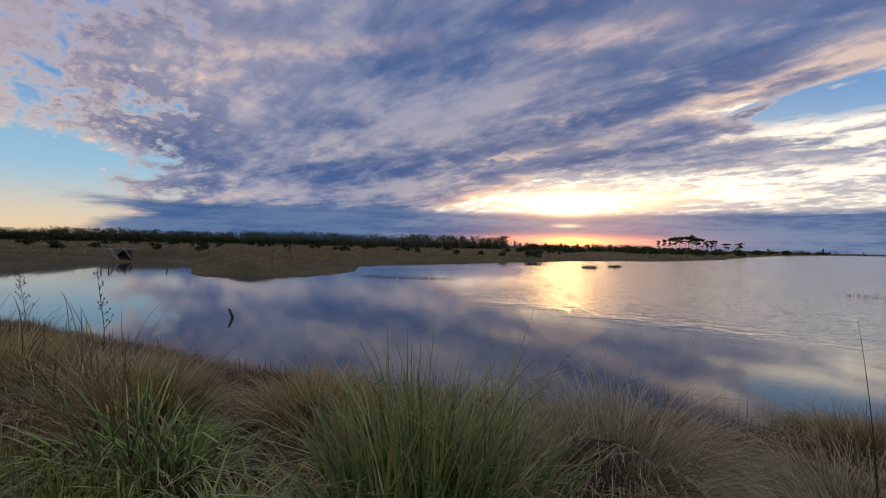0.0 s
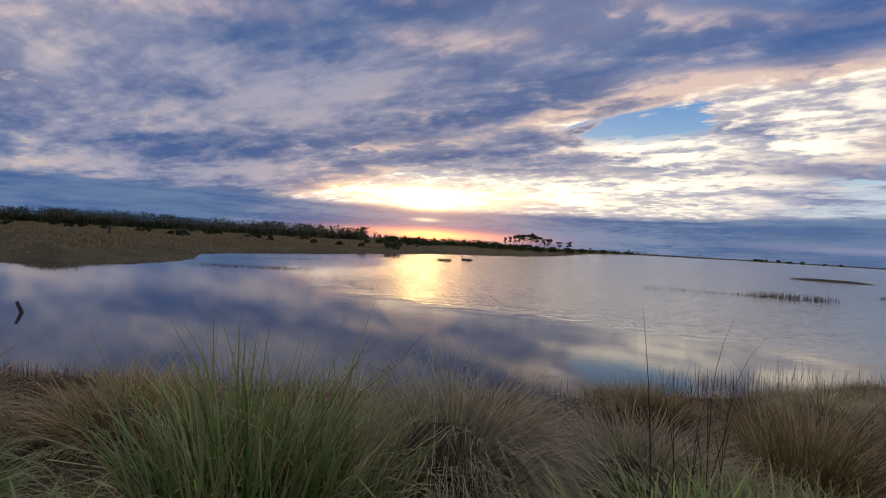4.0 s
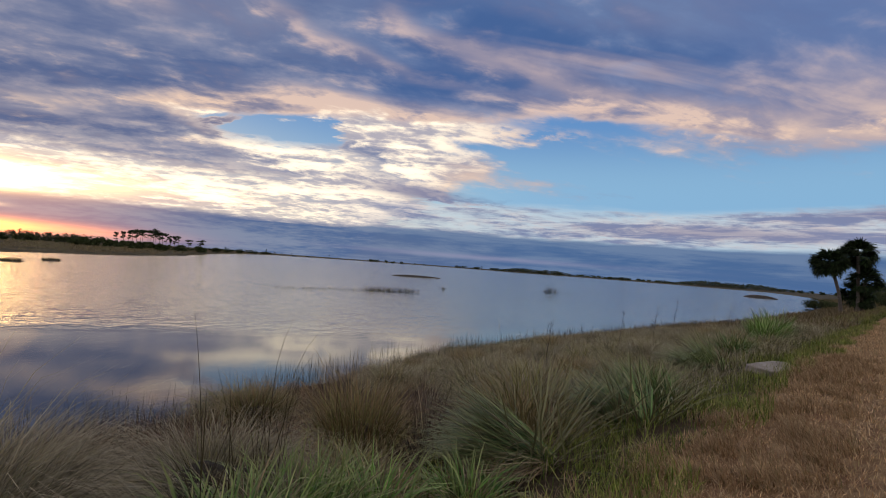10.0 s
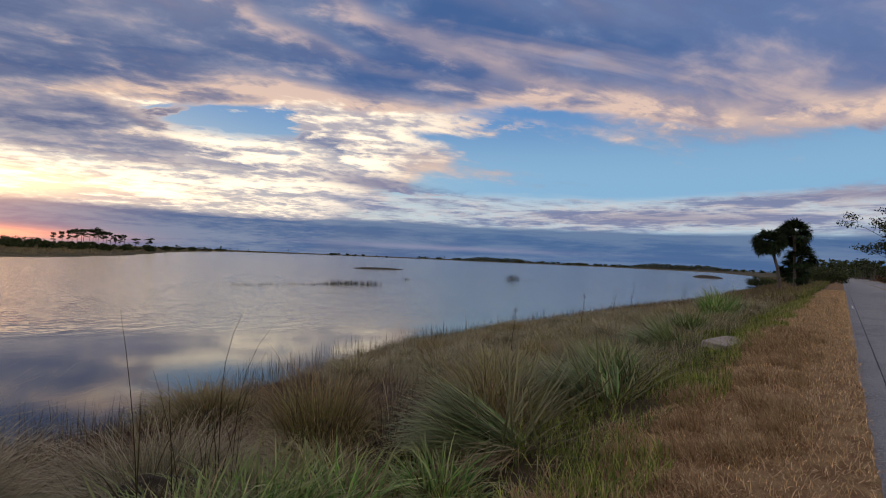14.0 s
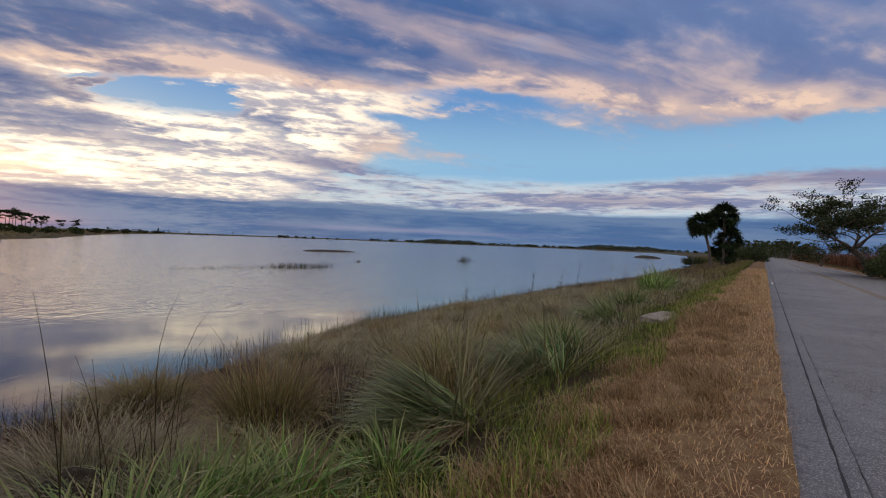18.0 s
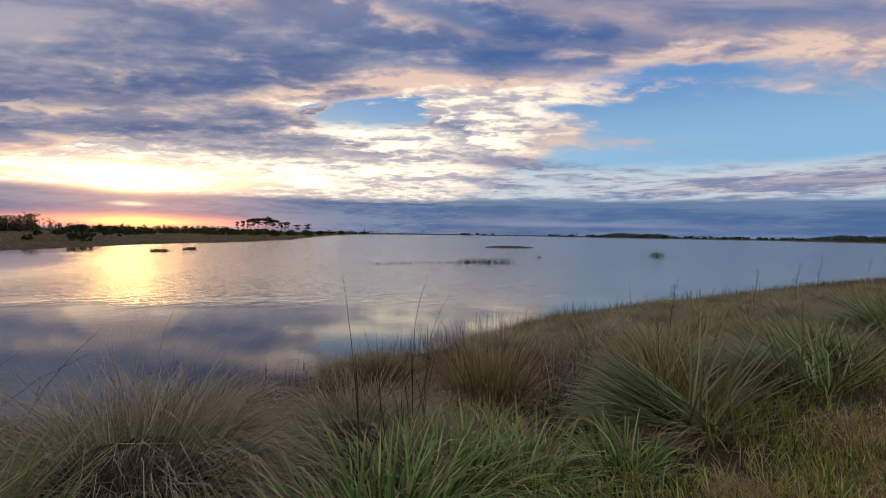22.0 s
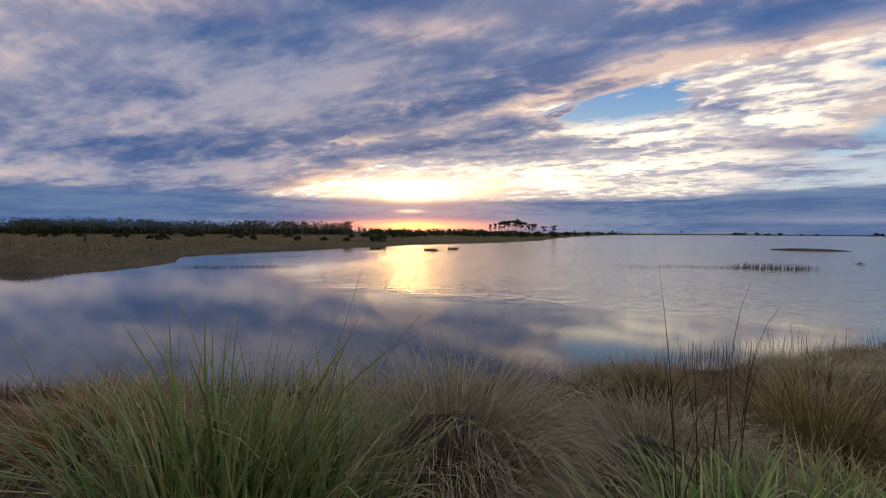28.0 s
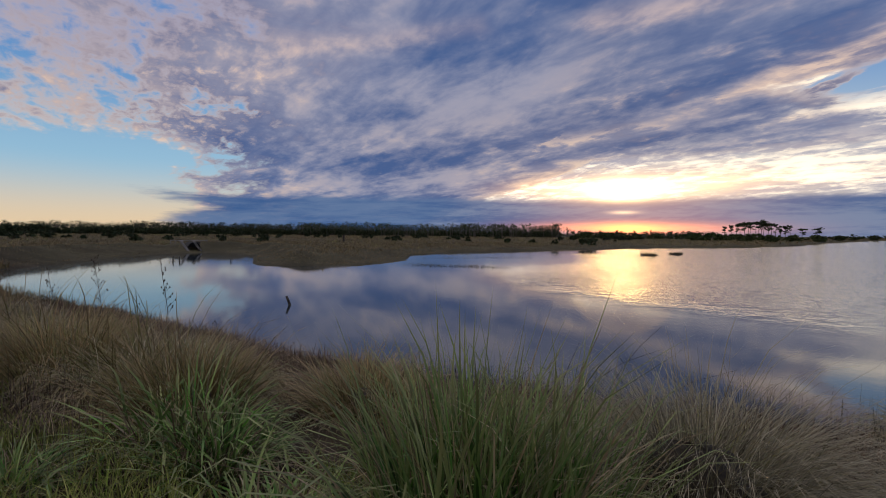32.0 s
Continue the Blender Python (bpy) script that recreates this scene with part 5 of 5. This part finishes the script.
for az, d, h in ((-37.2, 58.0, 0.55), (-36.6, 58.2, 0.5), (-31.5, 55, 0.3)):
    x0, y0 = polar(az, d)
    v, f = tube([(0, 0, -0.6), (0.02, 0, h * 0.5), (0.03, 0.01, h)], [0.06, 0.055, 0.05], 8)
    tagged(new("mooring_stake", mesh("mooring_stake", v, [f], WOOD)), "thin dark stake standing in the water", "stake").matrix_basis = pose(x0, y0, 0)
x0, y0 = polar(-18.8, 118)
v, f = tube([(0, 0, -0.3), (0, 0, 0.9), (0.02, 0, 1.9), (0.02, 0, 1.92)], [0.26, 0.25, 0.25, 0.02], 10)
tagged(new("marsh_post", mesh("marsh_post", v, [f], WOOD)), "stout dark post standing in the marsh grass", "post").matrix_basis = pose(x0, y0, stand(x0, y0))
x0, y0 = polar(-25.0, 22.3)
v, f = tube([(0.10, 0, -0.4), (0.05, 0, -0.05), (0.0, 0, 0.12), (-0.11, 0.05, 0.40), (-0.115, 0.05, 0.41)], [0.065, 0.065, 0.062, 0.05, 0.01], 9)
tagged(new("drift_log", mesh("drift_log", v, [f], WOOD)), "short dark snag leaning out of the water", "snag").matrix_basis = pose(x0, y0, 0, 0, 0, 25)

# marsh grass of the far left bank, the spit and the islets
def meadow(name, label, az, dist, n, tall, width, mat, crowd=1.0, level=-0.4, size=6.0):
    a = rng.uniform(*az, n)
    d = dist[0] + (dist[1] - dist[0]) * rng.uniform(0, 1, n) ** crowd
    x, y = polar(a, d)
    ok = (into_land(x, y) > 0.3) & patchy(x, y, size, level)
    x, y, d = x[ok], y[ok], d[ok]
    n = len(x)
    low = np.clip(into_land(x, y) / 8, 0.45, 1.0)
    me = blades(name, mat, np.stack([x, y, height(x, y) - 0.05], -1), rng.uniform(0, 6.28, n), rng.uniform(0, 0.9, n), rng.uniform(*tall, n) * low, rng.uniform(*width, n) * (0.5 + d / 100), rng.uniform(0.1, 0.9, n))
    return tagged(new(name, me), label, "grass", kind="stuff")


meadow("marsh_grass", "pale brown marsh grass on the far bank", (-66, 30), (44, 330), 120000, (0.22, 0.55), (0.03, 0.06), MARSH, 1.2, -0.7)
meadow("marsh_tufts", "tan and olive tufts along the marsh edge", (-66, 12), (42, 135), 70000, (0.25, 0.6), (0.02, 0.045), MARSH, 1.0, 0.05, 2.6)
meadow("dark_marsh_rushes", "dark brown rushes in the marsh", (-66, 14), (70, 300), 34000, (0.3, 0.8), (0.025, 0.05), SCRUB, 0.9, 0.15, 8.0)
meadow("rust_marsh_grass", "rusty tufts in the marsh", (-66, 30), (60, 330), 36000, (0.35, 0.75), (0.03, 0.06), RUST, 0.8, 0.25, 9.0)
meadow("green_marsh_grass", "dull green rushes in the marsh", (-66, 34), (60, 360), 30000, (0.35, 0.75), (0.03, 0.06), MUHLY_GREEN, 0.8, 0.3, 13.0)
meadow("far_shore_grass", "dark grass along the lake's far shore", (22, 52), (120, 900), 16000, (0.5, 1.2), (0.08, 0.16), MARSH, 0.8)


def islet(name, label, a, b, h, wide, grass=0, reed=REED):
    """A low mud bank in the lake, with stems on it."""
    a, b = np.array(a), np.array(b)
    mid, half = (a + b) / 2, np.linalg.norm(b - a) / 2
    ang = math.atan2(*(b - a)[::-1])
    t = np.linspace(0, 2 * np.pi, 28, endpoint=False)
    rows = []
    for s, z in ((1.0, -0.12), (0.9, 0.02), (0.7, 0.6 * h), (0.35, h), (0.02, h * 1.05)):
        wob = 1 + 0.12 * np.sin(3 * t + 1) + 0.08 * np.sin(7 * t)
        rows.append(np.stack([half * s * np.cos(t) * wob, wide * s * np.sin(t) * wob, np.full(28, z) * (1 + 0.2 * np.sin(5 * t))], -1))
    ob = thing(name, label, "islet", pose(*mid, 0, 0, 0, math.degrees(ang)))
    part("mud_bank", mesh("mud_bank", np.concatenate(rows), [grid_faces(5, 28, True)], MUD, smoothed=True), ob, "low dark mud bank")
    if grass:
        r = np.sqrt(rng.uniform(0, 1, grass)) * 0.85
        q = rng.uniform(0, 6.28, grass)
        base = np.stack([half * r * np.cos(q), wide * r * np.sin(q), np.full(grass, 0.02)], -1)
        part("grass_cover", blades("grass_cover", reed, base, rng.uniform(0, 6.28, grass), rng.uniform(0, 0.5, grass), rng.uniform(0.25, 0.6, grass), rng.uniform(0.02, 0.05, grass), rng.uniform(0, 0.8, grass)), ob)
    return ob


islet("mud_islet", "long low mud islet in the open lake", (98.6, 68.8), (107.5, 58.0), 0.35, 1.6, 120)
islet("mud_islet", "small grassy mud islet near the marsh", (24.2, 79.1), (27.0, 77.9), 0.08, 0.8, 300)
islet("mud_islet", "small grassy mud islet near the marsh", (30.6, 83.2), (33.4, 84.2), 0.08, 0.8, 280)
islet("mud_islet", "dark grassy islet off the bank", polar(95.4, 225), polar(98.3, 212), 0.9, 2.5, 300)
islet("mud_islet", "dark bar off the point", polar(30.8, 200), polar(32.2, 205), 0.3, 1.5, 60)


def rushes(name, label, a, b, wide, n, tall, lean=0.25):
    """Stems standing in open water, with their feet under it."""
    a, b = np.array(a), np.array(b)
    s = rng.uniform(0, 1, n)
    mid = a + (b - a) * s[:, None]
    p = np.concatenate([mid + rng.normal(0, wide, (n, 2)), np.full((n, 1), -0.15)], 1)
    h = rng.uniform(*tall, n)
    me = blades(name, REED, p, rng.uniform(0, 6.28, n), rng.uniform(0, lean, n), h, rng.uniform(0.012, 0.028, n), rng.uniform(-0.1, 0.5, n))
    return tagged(new(name, me), label, "reeds", kind="stuff")


rushes("reed_bed", "thin line of dark reeds in open water", (33.4, 37.8), (44.5, 31.5), 0.7, 420, (0.25, 0.5))
rushes("reed_bed", "denser patch of dark reeds in open water", (43.0, 33.0), (47.8, 29.2), 0.6, 620, (0.35, 0.9))
rushes("reed_clump", "small dark reed clump in the lake", (83.2, 22.4), (85.0, 20.8), 0.35, 200, (0.6, 1.5))
rushes("reed_bed", "low reed line trailing from the clump", (85.0, 20.8), (88.6, 17.2), 0.25, 120, (0.2, 0.4))
rushes("reed_bed", "low reeds in the shallows by the spit", (-8.5, 47.2), (0.8, 45.6), 0.7, 700, (0.2, 0.45))
rushes("reed_bed", "low reeds in the shallows by the spit", (-9.0, 60.0), (6.0, 66.0), 0.5, 420, (0.2, 0.4))
rushes("reed_bed", "sparse reeds in the shallows", (8, 78), (24, 96), 0.9, 260, (0.2, 0.45))
rushes("reed_tuft", "single small reed tuft in the lake", (62, 33), (62.6, 32.5), 0.2, 40, (0.3, 0.6))

# ---- tall single stalks on the near bank ----


def stalk(x, y, h, lean, arch, label="tall thin reed stalk bending over the bank", thin=1.0):
    ob = thing("reed_stalk", label, "reed", pose(x, y, stand(x, y)), "single tall stalks")
    pts = []
    for s in np.linspace(0, 1, 9):
        pts.append((lean * s * s + arch * max(0, s - 0.6) ** 2 * 6, 0.15 * lean * s, h * (s - 0.55 * abs(arch) * max(0, s - 0.75) ** 2 * 6)))
    v, f = tube(pts, [thin * w for w in (0.008, 0.008, 0.0075, 0.007, 0.0065, 0.006, 0.005, 0.0035, 0.002)], 5)
    part("stem", mesh("stem", v, [f], REED), ob)
    for i in range(4):
        me = blades("leaf", REED, np.array([pts[1 + i % 3]]), rng.uniform(0, 6.28, 1), rng.uniform(0.2, 0.5, 1), rng.uniform(0.4, 0.8, 1) * h / 1.6, rng.uniform(0.008, 0.014, 1) * (0.4 + 0.6 * thin), rng.uniform(0.1, 0.8, 1), segs=5)
        part("leaf", me, ob)
    ob.matrix_basis = ob.matrix_basis @ Matrix.Rotation(rng.uniform(-0.3, 0.3), 4, "Z")
    return ob


for x, y, h, lean, arch, thin in ((1.95, 1.95, 1.5, -0.14, 0.0, 0.36), (2.2, 2.05, 1.2, -0.10, 0.0, 0.35), (2.3, 2.1, 1.25, -0.22, 0.0, 0.35), (2.62, 2.2, 1.62, -0.03, 0.20, 0.36), (2.72, 2.2, 1.5, 0.12, 0.22, 0.35), (2.55, 2.25, 1.2, 0.05, 0.15, 0.3), (2.85, 2.3, 1.3, 0.12, 0.25, 0.3)):
    stalk(x, y, h, lean, arch, thin=thin)
for x, y, h, lean, arch in ((0.35, 3.35, 1.35, 0.45, 0.25), (0.6, 3.5, 1.4, 0.55, 0.1), (-0.05, 3.1, 1.3, -0.3, 0.2), (0.85, 3.7, 1.25, 0.6, 0.3), (0.2, 2.9, 1.3, 0.25, 0.0)):
    stalk(x, y, h * 0.92, lean, arch, "thin arching grass culm over the sedge", 0.4)


def weed(x, y, h, n):
    """A dry flower stalk with short side twigs and seed heads."""
    ob = thing("dry_weed", "tall dry weed stalk with small seed heads", "weed", pose(x, y, stand(x, y)), "dry weeds on the bank")
    pts = [(0.04 * math.sin(3 * s) * h, 0.03 * math.sin(5 * s) * h, h * s) for s in np.linspace(0, 1, 7)]
    v, f = tube(pts, [0.008, 0.0075, 0.007, 0.006, 0.005, 0.004, 0.003], 5)
    part("stem", mesh("stem", v, [f], SCRUB), ob)
    for i in range(n):
        s = rng.uniform(0.45, 1.0)
        p = np.array([0.04 * math.sin(3 * s) * h, 0.03 * math.sin(5 * s) * h, h * s])
        t = rng.uniform(0, 6.28)
        tip = p + np.array([math.cos(t), math.sin(t), 0.9]) * rng.uniform(0.06, 0.16) * (1.5 - s)
        v, f = tube([p, (p + tip) / 2, tip], [0.004, 0.003, 0.002], 4)
        twig = part("twig", mesh("twig", v, [f], SCRUB), ob)
        v, f = tube([tip - (0, 0, 0.012), tip, tip + (0, 0, 0.018), tip + (0, 0, 0.026)], [0.004, 0.012, 0.010, 0.002], 5)
        part("seed_head", mesh("seed_head", v, [f], SCRUB), twig)
    return ob


for x, y, h, n in ((11.75, 2.62, 1.35, 14), (26, 0.0, 1.9, 14), (30, -2.6, 1.6, 12), (33, -3.0, 1.6, 12), (36, -2.2, 1.7, 12), (-6.1, 8.0, 1.9, 22), (-8.9, 9.5, 1.9, 30), (-10.4, 9.8, 1.6, 22), (-12.5, 10.0, 1.5, 20), (-4.9, 7.8, 0.9, 10), (-7.0, 8.4, 1.0, 12), (17, 1.5, 1.4, 10), (20, 0.6, 1.5, 10)):
    weed(x, y, h, n)

# the pale slab half buried at the top of the bank
bm = bmesh.new()
block(bm, (2.7, 0.6, 0.22), (0, 0, 0))
bmesh.ops.subdivide_edges(bm, edges=bm.edges[:], cuts=7, use_grid_fill=True)
for i in range(3):
    bmesh.ops.smooth_vert(bm, verts=bm.verts[:], factor=0.5, use_axis_x=True, use_axis_y=True, use_axis_z=True)
for vert in bm.verts:
    c = vert.co
    c *= 1 + 0.10 * noise.noise(c * 1.9) + 0.05 * noise.noise(c * 6)
    c.z *= 1 - 0.25 * abs(c.x) / 1.6
slab_rock = tagged(new("limestone_slab"), "pale limestone slab half buried in the verge grass", "rock")
slab_rock.matrix_basis = pose(13.0, -2.38, 1.82, 3, 2, -26)
part("stone", (bm, LIME), slab_rock)
